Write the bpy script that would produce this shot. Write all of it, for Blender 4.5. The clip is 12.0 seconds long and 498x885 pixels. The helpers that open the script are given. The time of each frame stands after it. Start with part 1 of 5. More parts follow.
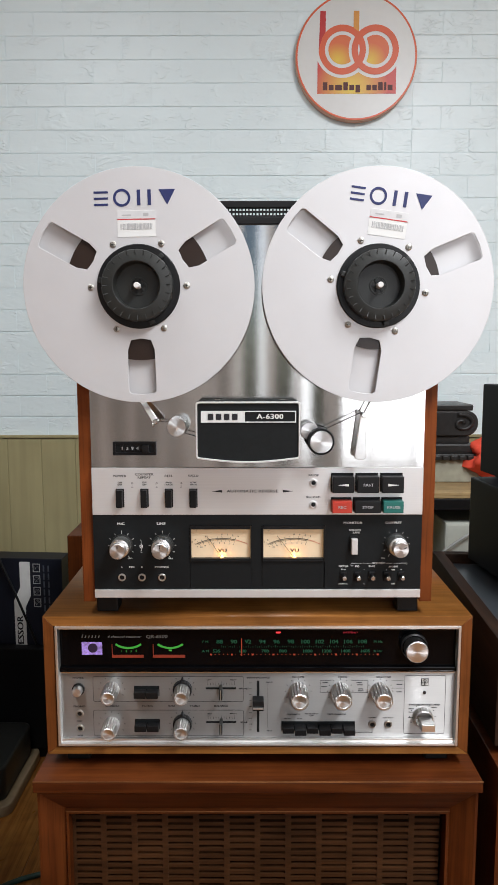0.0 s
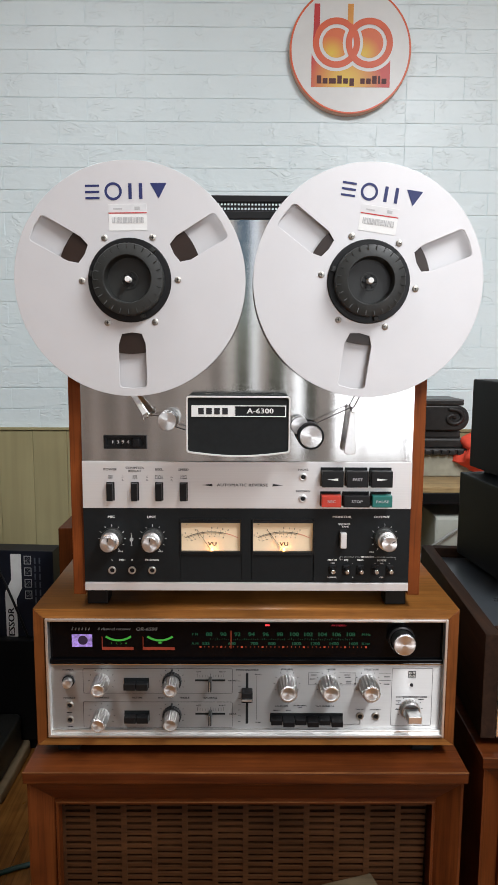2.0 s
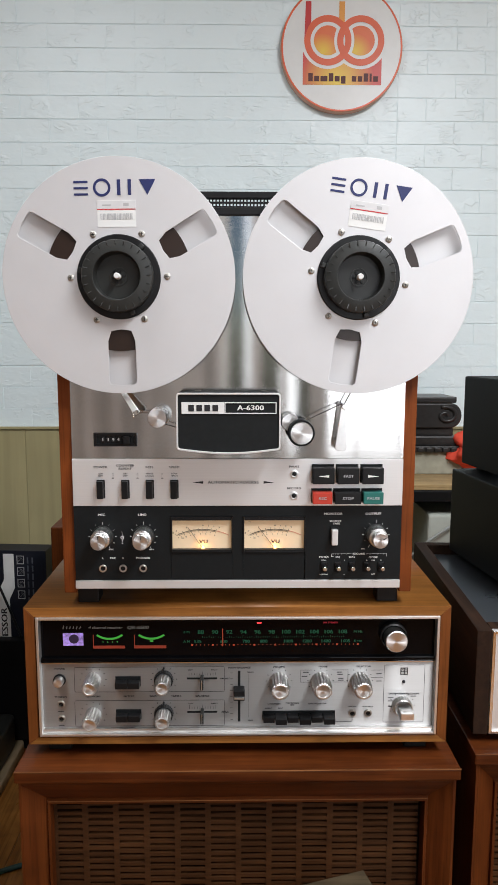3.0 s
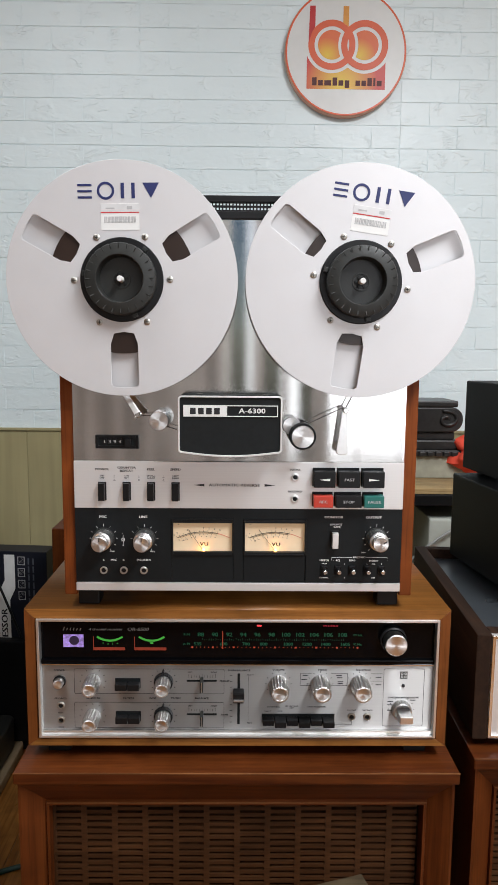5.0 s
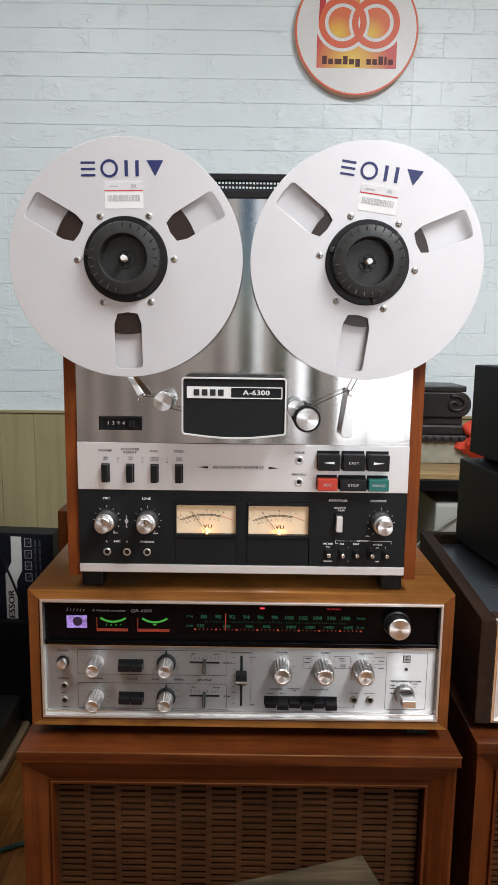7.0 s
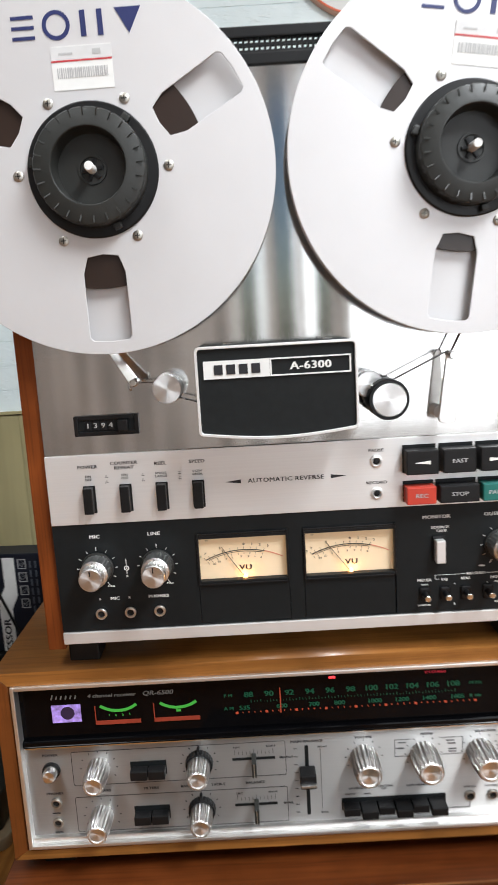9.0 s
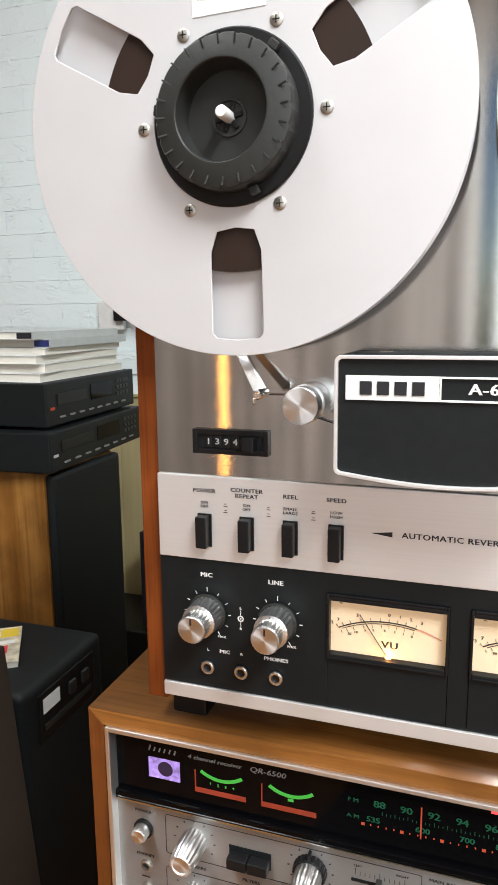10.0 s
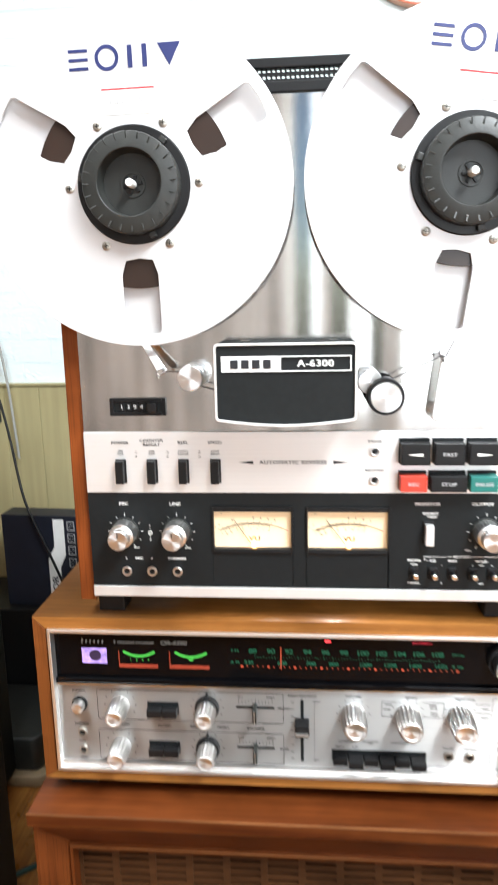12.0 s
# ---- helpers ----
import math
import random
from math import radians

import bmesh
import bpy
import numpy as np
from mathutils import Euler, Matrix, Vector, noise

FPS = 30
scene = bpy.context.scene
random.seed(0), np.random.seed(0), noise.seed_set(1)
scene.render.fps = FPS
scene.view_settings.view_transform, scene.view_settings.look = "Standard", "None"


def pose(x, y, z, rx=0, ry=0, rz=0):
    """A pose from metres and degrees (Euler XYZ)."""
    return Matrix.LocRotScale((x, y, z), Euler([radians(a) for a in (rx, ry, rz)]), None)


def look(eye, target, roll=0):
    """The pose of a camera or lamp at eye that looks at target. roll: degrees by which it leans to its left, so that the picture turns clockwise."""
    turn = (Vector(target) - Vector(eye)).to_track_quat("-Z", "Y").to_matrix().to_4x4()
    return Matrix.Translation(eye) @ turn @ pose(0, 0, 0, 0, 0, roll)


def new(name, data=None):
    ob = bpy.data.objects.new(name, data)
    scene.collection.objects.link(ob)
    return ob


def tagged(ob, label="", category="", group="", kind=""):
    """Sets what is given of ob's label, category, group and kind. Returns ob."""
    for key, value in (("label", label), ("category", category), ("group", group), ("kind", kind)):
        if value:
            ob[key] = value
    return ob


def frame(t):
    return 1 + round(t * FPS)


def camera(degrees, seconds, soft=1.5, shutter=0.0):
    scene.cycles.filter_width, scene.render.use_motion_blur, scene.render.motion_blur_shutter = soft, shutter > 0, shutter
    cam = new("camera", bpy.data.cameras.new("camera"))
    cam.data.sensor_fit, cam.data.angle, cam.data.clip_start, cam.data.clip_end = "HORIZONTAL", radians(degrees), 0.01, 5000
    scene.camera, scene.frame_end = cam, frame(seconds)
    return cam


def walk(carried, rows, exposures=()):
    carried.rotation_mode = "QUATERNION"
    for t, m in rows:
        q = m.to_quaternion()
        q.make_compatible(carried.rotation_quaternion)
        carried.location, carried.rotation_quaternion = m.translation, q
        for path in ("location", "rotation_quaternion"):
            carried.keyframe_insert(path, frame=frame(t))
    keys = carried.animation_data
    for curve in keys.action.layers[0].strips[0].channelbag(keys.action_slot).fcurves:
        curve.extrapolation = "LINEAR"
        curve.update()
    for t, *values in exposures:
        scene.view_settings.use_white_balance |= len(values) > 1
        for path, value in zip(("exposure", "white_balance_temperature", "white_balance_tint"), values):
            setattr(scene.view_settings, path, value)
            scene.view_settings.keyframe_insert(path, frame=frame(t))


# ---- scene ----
cam = camera(39.5, 12.0, soft=1.0, shutter=0.35)
PATH = [
    (0, (-0.008, -0.835, 1.19), (-0.013, 1.15, 0.943), -0.1),
    (0.5, (-0.002, -0.836, 1.188), (0.004, 1.148, 0.931), -0.4),
    (1, (-0.001, -0.838, 1.189), (0.018, 1.144, 0.921), 0.0),
    (1.5, (-0.005, -0.841, 1.19), (0.008, 1.142, 0.927), 0.1),
    (2, (-0.005, -0.839, 1.192), (0.011, 1.143, 0.925), 0.3),
    (2.5, (-0.001, -0.834, 1.19), (0.017, 1.148, 0.921), 0.1),
    (3, (0.0, -0.837, 1.189), (0.031, 1.145, 0.92), 0.1),
    (5, (0.0, -0.839, 1.19), (0.027, 1.144, 0.928), 0.5),
    (5.5, (-0.001, -0.841, 1.192), (0.017, 1.142, 0.932), 0.5),
    (6, (-0.003, -0.846, 1.192), (0.013, 1.137, 0.931), 0.5),
    (6.5, (-0.004, -0.842, 1.191), (0.007, 1.138, 0.913), 0.8),
    (7, (0.005, -0.834, 1.186), (0.009, 1.143, 0.881), 0.8),
    (7.2, (0.008, -0.829, 1.187), (0.018, 1.147, 0.878), 0.6),
    (8.8, (-0.049, -0.567, 1.174), (-0.01, 1.396, 0.796), -3.1),
    (9, (-0.032, -0.557, 1.157), (-0.041, 1.412, 0.807), -3.3),
    (9.2, (-0.016, -0.514, 1.147), (-0.224, 1.449, 0.823), -2.6),
    (9.5, (-0.007, -0.458, 1.156), (-0.45, 1.461, 0.812), -1.8),
    (9.7, (0.004, -0.435, 1.157), (-0.556, 1.456, 0.821), -1.3),
    (10, (0.007, -0.418, 1.16), (-0.631, 1.443, 0.801), -0.6),
    (10.5, (0.013, -0.425, 1.157), (-0.691, 1.418, 0.831), -0.2),
    (10.7, (0.02, -0.43, 1.15), (-0.726, 1.401, 0.856), -0.2),
    (11, (0.011, -0.448, 1.157), (-0.597, 1.423, 0.797), -0.3),
    (11.2, (0.014, -0.473, 1.152), (-0.471, 1.439, 0.818), -0.5),
    (11.5, (0.005, -0.523, 1.157), (-0.313, 1.425, 0.835), -0.6),
    (11.8, (0.006, -0.591, 1.161), (-0.222, 1.374, 0.838), -1.6),
    (12, (0.007, -0.625, 1.176), (-0.16, 1.325, 0.767), -1.2),
]
EXPOSURES = [(0.0, -0.03, 6500, 11), (7.2, -0.03, 6500, 11), (8.8, 0.25, 6450, 9), (9.0, 0.25, 6450, 9), (9.5, 0.25, 6500, 7), (10.0, 0.55, 6550, 9), (10.5, 0.95, 6450, 9), (11.0, 1.05, 6400, 8), (12.0, 1.2, 6350, 7)]
walk(cam, [(t, look(eye, target, roll)) for t, eye, target, roll in PATH], EXPOSURES)

# ---- light ----
world = bpy.data.worlds.new("world")
scene.world = world
world.use_nodes = True
sky = world.node_tree.nodes.new("ShaderNodeTexSky")
sky.sky_type, sky.sun_disc, sky.sun_elevation, sky.sun_rotation = "NISHITA", False, radians(55), radians(20)
sky.dust_density, sky.ozone_density = 0.8, 1.5
world.node_tree.links.new(sky.outputs[0], world.node_tree.nodes["Background"].inputs[0])
world.node_tree.nodes["Background"].inputs[1].default_value = 0.05


def area_lamp(name, eye, target, wide, high, watts, colour):
    data = bpy.data.lights.new(name, "AREA")
    data.shape, data.size, data.size_y, data.energy, data.color = "RECTANGLE", wide, high, watts, colour
    ob = new(name, data)
    ob.matrix_world = look(eye, target)
    return ob


# Window daylight cut into unequal strips, made up to streak the steel's reflection.
for wx, wide, watts in ((-0.27, 0.035, 0.2), (-0.12, 0.05, 0.22), (0.06, 0.06, 0.3), (0.27, 0.10, 0.95), (0.68, 0.38, 6.2), (1.06, 0.34, 8.6), (1.62, 0.42, 8.2)):
    area_lamp("window_daylight", (wx, -2.9, 1.42), (wx, 0, 1.4), wide, 1.66, watts, (0.92, 0.95, 1.0))
# Unseen overhead panels, added to light the wall and, stronger, the right side.
area_lamp("tube_light", (-0.75, -0.4, 2.66), (-0.75, -0.4, 0), 0.45, 1.2, 19, (0.91, 0.95, 0.985))
area_lamp("tube_light", (0.95, -1.1, 2.66), (0.95, -1.1, 0), 0.45, 1.2, 84, (0.91, 0.95, 0.985))


# ---- materials ----
def nodes_of(m):
    return m.node_tree.nodes, m.node_tree.links


def mat(name, colour, rough=0.5, metal=0.0, vary=0.12, scale=(40, 40, 40), bump=0.0, bump_scale=(200, 200, 200), wear=0.08, coat=0.0, glow=None, glow_power=0.0, per_object=0.0, ior=1.45, brushed=0.0, turned=0.0):
    """A node material: base colour with broad stains and fine grain, roughness wear and fine relief."""
    m = bpy.data.materials.new(name)
    m.use_nodes = True
    n, l = nodes_of(m)
    b = n["Principled BSDF"]
    b.inputs["Metallic"].default_value = metal
    b.inputs["IOR"].default_value = ior
    b.inputs["Coat Weight"].default_value = coat
    b.inputs["Coat Roughness"].default_value = 0.12
    tc = n.new("ShaderNodeTexCoord")
    info = n.new("ShaderNodeObjectInfo")
    shift = n.new("ShaderNodeVectorMath")
    shift.operation = "MULTIPLY_ADD"
    l.new(info.outputs["Random"], shift.inputs[0])
    shift.inputs[1].default_value = (7 * per_object, 11 * per_object, 5 * per_object)
    l.new(tc.outputs["Object"], shift.inputs[2])

    def noise_at(size, detail):
        mp = n.new("ShaderNodeMapping")
        mp.inputs["Scale"].default_value = size
        l.new(shift.outputs[0], mp.inputs["Vector"])
        t = n.new("ShaderNodeTexNoise")
        t.inputs["Scale"].default_value = 1.0
        t.inputs["Detail"].default_value = detail
        l.new(mp.outputs[0], t.inputs["Vector"])
        return t.outputs["Fac"]

    fine = noise_at(scale, 6)
    broad = noise_at((6, 6, 6), 3)
    mix = n.new("ShaderNodeMath")
    mix.operation = "MULTIPLY_ADD"
    l.new(fine, mix.inputs[0])
    mix.inputs[1].default_value = 0.65
    half = n.new("ShaderNodeMath")
    half.operation = "MULTIPLY"
    l.new(broad, half.inputs[0])
    half.inputs[1].default_value = 0.35
    l.new(half.outputs[0], mix.inputs[2])
    ramp = n.new("ShaderNodeValToRGB")
    c = colour
    ramp.color_ramp.elements[0].position, ramp.color_ramp.elements[1].position = 0.3, 0.7
    ramp.color_ramp.elements[0].color = (c[0] * (1 - vary), c[1] * (1 - vary), c[2] * (1 - vary), 1)
    ramp.color_ramp.elements[1].color = (min(1, c[0] * (1 + vary)), min(1, c[1] * (1 + vary)), min(1, c[2] * (1 + vary)), 1)
    l.new(mix.outputs[0], ramp.inputs[0])
    l.new(ramp.outputs[0], b.inputs["Base Color"])
    rr = n.new("ShaderNodeMapRange")
    rr.inputs[3].default_value, rr.inputs[4].default_value = max(0.02, rough - wear), min(1, rough + wear)
    l.new(broad, rr.inputs[0])
    l.new(rr.outputs[0], b.inputs["Roughness"])
    if bump:
        bp = n.new("ShaderNodeBump")
        bp.inputs["Strength"].default_value = bump
        bp.inputs["Distance"].default_value = 0.001
        l.new(noise_at(bump_scale, 4), bp.inputs["Height"])
        l.new(bp.outputs[0], b.inputs["Normal"])
    if brushed:
        tangent = n.new("ShaderNodeTangent")
        tangent.direction_type, tangent.uv_map = "UV_MAP", "brush"
        l.new(tangent.outputs[0], b.inputs["Tangent"])
        b.inputs["Anisotropic"].default_value = brushed
    if turned:
        tangent = n.new("ShaderNodeTangent")
        tangent.direction_type, tangent.axis = "RADIAL", "Y"
        l.new(tangent.outputs[0], b.inputs["Tangent"])
        b.inputs["Anisotropic"].default_value = turned
    if glow and vary > 0.7:
        l.new(ramp.outputs[0], b.inputs["Emission Color"])
        b.inputs["Emission Strength"].default_value = glow_power
    elif glow:
        b.inputs["Emission Color"].default_value = (*glow, 1)
        b.inputs["Emission Strength"].default_value = glow_power
    return m


def wood(name, dark, light, along, rough=0.4, coat=0.15, per_object=0.3, size=1.0):
    """Straight-grained wood; along is the axis of the grain."""
    m = bpy.data.materials.new(name)
    m.use_nodes = True
    n, l = nodes_of(m)
    b = n["Principled BSDF"]
    tc, info = n.new("ShaderNodeTexCoord"), n.new("ShaderNodeObjectInfo")
    shift = n.new("ShaderNodeVectorMath")
    shift.operation = "MULTIPLY_ADD"
    l.new(info.outputs["Random"], shift.inputs[0])
    shift.inputs[1].default_value = (3 * per_object, 5 * per_object, 4 * per_object)
    l.new(tc.outputs["Object"], shift.inputs[2])
    stretch = [60.0 * size, 60.0 * size, 60.0 * size]
    stretch["xyz".index(along)] = 3.0 * size
    grain = [420.0 * size, 420.0 * size, 420.0 * size]
    grain["xyz".index(along)] = 14.0 * size
    outs = []
    for vec, detail, twist in ((stretch, 5, 1.2), (grain, 3, 0.3), ((14, 14, 14), 3, 0.4)):
        mp = n.new("ShaderNodeMapping")
        mp.inputs["Scale"].default_value = vec
        l.new(shift.outputs[0], mp.inputs["Vector"])
        t = n.new("ShaderNodeTexNoise")
        t.inputs["Scale"].default_value, t.inputs["Detail"].default_value, t.inputs["Distortion"].default_value = 1.0, detail, twist
        l.new(mp.outputs[0], t.inputs["Vector"])
        outs.append(t.outputs["Fac"])
    ramp = n.new("ShaderNodeValToRGB")
    ramp.color_ramp.elements[0].position, ramp.color_ramp.elements[1].position = 0.32, 0.68
    ramp.color_ramp.elements[0].color, ramp.color_ramp.elements[1].color = (*dark, 1), (*light, 1)
    l.new(outs[0], ramp.inputs[0])
    pores = n.new("ShaderNodeValToRGB")
    pores.color_ramp.elements[0].position, pores.color_ramp.elements[1].position = 0.3, 0.5
    pores.color_ramp.elements[0].color = (0.72, 0.7, 0.68, 1)
    l.new(outs[1], pores.inputs[0])
    both = n.new("ShaderNodeMix")
    both.data_type, both.blend_type = "RGBA", "MULTIPLY"
    both.inputs[0].default_value = 1.0
    l.new(ramp.outputs[0], both.inputs[6])
    l.new(pores.outputs[0], both.inputs[7])
    patch = n.new("ShaderNodeMapRange")
    patch.inputs[1].default_value, patch.inputs[2].default_value = 0.3, 0.7
    patch.inputs[3].default_value, patch.inputs[4].default_value = 0.72, 1.22
    l.new(outs[2], patch.inputs[0])
    tone = n.new("ShaderNodeVectorMath")
    tone.operation = "SCALE"
    l.new(both.outputs[2], tone.inputs[0])
    l.new(patch.outputs[0], tone.inputs["Scale"])
    l.new(tone.outputs[0], b.inputs["Base Color"])
    rr = n.new("ShaderNodeMapRange")
    rr.inputs[3].default_value, rr.inputs[4].default_value = rough - 0.1, rough + 0.12
    l.new(outs[2], rr.inputs[0])
    l.new(rr.outputs[0], b.inputs["Roughness"])
    b.inputs["Coat Weight"].default_value, b.inputs["Coat Roughness"].default_value, b.inputs["Specular IOR Level"].default_value = coat, 0.2, 0.18
    bp = n.new("ShaderNodeBump")
    bp.inputs["Strength"].default_value, bp.inputs["Distance"].default_value = 0.12, 0.0006
    l.new(outs[1], bp.inputs["Height"])
    l.new(bp.outputs[0], b.inputs["Normal"])
    return m


M_STEEL = mat("brushed_steel", (0.63, 0.62, 0.605), 0.08, 1.0, 0.04, (3, 3, 900), 0.01, (4, 4, 1400), 0.02, brushed=1.0)
M_STRIP = mat("satin_aluminium", (0.8, 0.79, 0.78), 0.5, 0.75, 0.03, (6, 6, 700), 0.02, (6, 6, 1500), 0.04)
M_FACE = mat("brushed_champagne_aluminium", (0.42, 0.415, 0.405), 0.5, 1.0, 0.04, (3, 3, 800), 0.02, (4, 4, 1300), 0.04, brushed=0.9)
M_CHROME = mat("polished_metal", (0.8, 0.79, 0.77), 0.16, 1.0, 0.04, (60, 60, 60), wear=0.05)
M_KNOB = mat("turned_aluminium", (0.78, 0.775, 0.765), 0.3, 1.0, 0.05, (300, 300, 300), wear=0.06)
M_TURNED = mat("lathe_turned_aluminium", (0.78, 0.775, 0.77), 0.36, 1.0, 0.04, (200, 200, 200), wear=0.05, turned=0.85)
M_SCREW = mat("dull_screw_metal", (0.42, 0.4, 0.36), 0.4, 1.0, 0.15, (300, 300, 300))
M_REEL = mat("painted_reel_metal", (0.62, 0.61, 0.615), 0.46, 0.3, 0.02, (30, 30, 30), 0.03, (300, 300, 300), 0.06, coat=0.1)
M_BLACK = mat("black_panel_paint", (0.006, 0.0075, 0.0082), 0.5, 0.0, 0.2, (120, 120, 120), 0.05, (900, 900, 900), 0.06, ior=1.32)
M_PLASTIC = mat("black_plastic", (0.006, 0.006, 0.0065), 0.42, 0.0, 0.2, (90, 90, 90), 0.08, (600, 600, 600), 0.08, ior=1.35)
M_HUB = mat("dark_grey_plastic", (0.018, 0.0188, 0.017), 0.45, 0.0, 0.25, (60, 60, 60), 0.1, (500, 500, 500), 0.1)
M_VINYL = mat("black_textured_vinyl", (0.007, 0.0085, 0.009), 0.6, 0.0, 0.25, (150, 150, 150), 0.08, (1500, 1500, 1500), 0.08, ior=1.32)
M_GLASS = mat("black_dial_glass", (0.002, 0.002, 0.0025), 0.05, 0.0, 0.2, (40, 40, 40), wear=0.02, ior=1.2)
M_TAPE = mat("brown_tape", (0.024, 0.013, 0.009), 0.35, 0.0, 0.2, (30, 30, 30), 0.1, (1200, 1200, 1200), 0.08)
M_PRINT = mat("dark_print", (0.014, 0.014, 0.017), 0.5)
M_PRINTW = mat("white_print", (0.75, 0.75, 0.72), 0.5)
M_BLUE = mat("blue_print", (0.02, 0.028, 0.115), 0.45)
M_PAPER = mat("white_paper", (0.72, 0.72, 0.7), 0.7, 0.0, 0.06, (50, 50, 50), 0.05)
M_GREY = mat("grey_print", (0.42, 0.42, 0.42), 0.6)
M_DIMPRINT = mat("dim_grey_print", (0.17, 0.17, 0.165), 0.6)
M_RED = mat("red_plastic", (0.5, 0.045, 0.025), 0.35, 0.0, 0.08)
M_REDPRINT = mat("red_print", (0.55, 0.04, 0.05), 0.5)
M_PALERED = mat("pale_red_print", (0.72, 0.3, 0.2), 0.5)
M_TEAL = mat("teal_plastic", (0.012, 0.13, 0.11), 0.35, 0.0, 0.08)
M_DIAL = mat("cream_meter_dial", (0.74, 0.6, 0.42), 0.6, 0.0, 0.05, (90, 90, 90), glow=(1.0, 0.62, 0.28), glow_power=0.13)
M_BULB = mat("meter_bulb", (1, 0.8, 0.5), 0.4, glow=(1.0, 0.42, 0.08), glow_power=1.3)
M_GREEN = mat("lit_green_scale", (0.0, 0.035, 0.02), 0.5, glow=(0.02, 0.42, 0.17), glow_power=0.075)
M_ARC = mat("lit_green_arc", (0.02, 0.12, 0.02), 0.5, glow=(0.12, 0.9, 0.1), glow_power=0.26)
M_ORANGE = mat("lit_red_bar", (0.12, 0.015, 0.008), 0.5, 0.0, 0.5, (70, 70, 70), glow=(0.85, 0.11, 0.04), glow_power=0.15)
M_POINTER = mat("lit_red_pointer", (0.2, 0.025, 0.015), 0.5, glow=(1.0, 0.16, 0.05), glow_power=0.2)
M_PURPLE = mat("lit_violet_scope", (0.3, 0.2, 0.6), 0.4, 0.0, 0.85, (210, 210, 210), glow=(0.36, 0.26, 0.72), glow_power=0.3)
M_WOOD_SIDE = wood("red_brown_walnut", (0.155, 0.035, 0.006), (0.215, 0.054, 0.01), "z", 0.5, 0.0)
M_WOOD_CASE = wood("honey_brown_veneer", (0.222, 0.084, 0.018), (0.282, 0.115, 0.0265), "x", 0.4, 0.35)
# Same veneer as the top, darker and redder: shade put into the colour.
M_WOOD_CASEV_SHADED = wood("honey_brown_veneer_upright_shaded", (0.135, 0.039, 0.0085), (0.172, 0.052, 0.0115), "z", 0.42, 0.06)
M_WOOD_CAB = wood("dark_red_mahogany", (0.06, 0.0125, 0.0024), (0.105, 0.027, 0.0055), "x", 0.42, 0.0)
M_WOOD_CABV = wood("dark_red_mahogany_upright", (0.06, 0.0125, 0.0024), (0.105, 0.027, 0.0055), "z", 0.42, 0.0)
M_WORN = wood("worn_bare_wood", (0.1, 0.032, 0.008), (0.24, 0.1, 0.035), "x", 0.5, 0.0)
M_WOOD_DARK = wood("dark_walnut", (0.016, 0.007, 0.0036), (0.036, 0.0165, 0.0085), "y", 0.7, 0.0)
M_WOOD_OAK = wood("oiled_oak", (0.19, 0.075, 0.014), (0.31, 0.145, 0.036), "z", 0.45, 0.1, size=0.3)
M_WOOD_STOOL = wood("grey_brown_board", (0.03, 0.021, 0.011), (0.075, 0.054, 0.03), "x", 0.6, 0.0)
M_FLOOR = wood("amber_floor_plank", (0.24, 0.09, 0.018), (0.38, 0.165, 0.042), "y", 0.3, 0.3, 1.0, 0.6)
M_WAINS = mat("beige_panel_board", (0.38, 0.335, 0.18), 0.45, 0.0, 0.12, (45, 45, 2.5), 0.1, (160, 160, 8), per_object=1.0)
M_GRILLE = wood("fretwork_wood", (0.04, 0.0155, 0.005), (0.066, 0.0265, 0.0092), "x", 0.6, 0.0)
M_CLOTH = mat("brown_grille_cloth", (0.022, 0.014, 0.008), 0.85, 0.0, 0.3, (500, 500, 500), 0.3, (900, 900, 900))
M_BRICK = mat("white_foam_brick", (0.80, 0.9, 0.915), 0.36, 0.0, 0.012, (9, 9, 9), 0.0, (26, 26, 60), 0.05, per_object=1.0)


def pressed_strokes(m):
    """Short pressed strokes and soft hollows, as in stamped foam bricks."""
    n, l = nodes_of(m)
    tc, info, shift = n.new("ShaderNodeTexCoord"), n.new("ShaderNodeObjectInfo"), n.new("ShaderNodeVectorMath")
    shift.operation = "MULTIPLY_ADD"
    l.new(info.outputs["Random"], shift.inputs[0])
    shift.inputs[1].default_value = (31, 17, 23)
    l.new(tc.outputs["Object"], shift.inputs[2])
    outs = []
    for size, twist, low, high in (((18, 18, 42), 1.6, 0.47, 0.53), ((16, 16, 16), 0.0, 0.48, 0.66), ((30, 30, 55), 0.5, 0.3, 0.7)):
        mp, t, ramp = n.new("ShaderNodeMapping"), n.new("ShaderNodeTexNoise"), n.new("ShaderNodeMapRange")
        mp.inputs["Scale"].default_value = size
        mp.inputs["Rotation"].default_value = (0, 0.25, 0)
        l.new(shift.outputs[0], mp.inputs["Vector"])
        l.new(mp.outputs[0], t.inputs["Vector"])
        t.inputs["Scale"].default_value, t.inputs["Detail"].default_value, t.inputs["Distortion"].default_value = 1.0, 2, twist
        ramp.interpolation_type = "SMOOTHSTEP"
        ramp.inputs[1].default_value, ramp.inputs[2].default_value = low, high
        l.new(t.outputs["Fac"], ramp.inputs[0])
        outs.append(ramp.outputs[0])
    stroke, total = n.new("ShaderNodeMath"), n.new("ShaderNodeMath")
    stroke.operation, total.operation = "MULTIPLY", "MULTIPLY_ADD"
    l.new(outs[0], stroke.inputs[0])
    l.new(outs[1], stroke.inputs[1])
    l.new(outs[2], total.inputs[0])
    total.inputs[1].default_value = 0.35
    l.new(stroke.outputs[0], total.inputs[2])
    bp = n.new("ShaderNodeBump")
    bp.inputs["Strength"].default_value, bp.inputs["Distance"].default_value = 0.7, 0.0016
    l.new(total.outputs[0], bp.inputs["Height"])
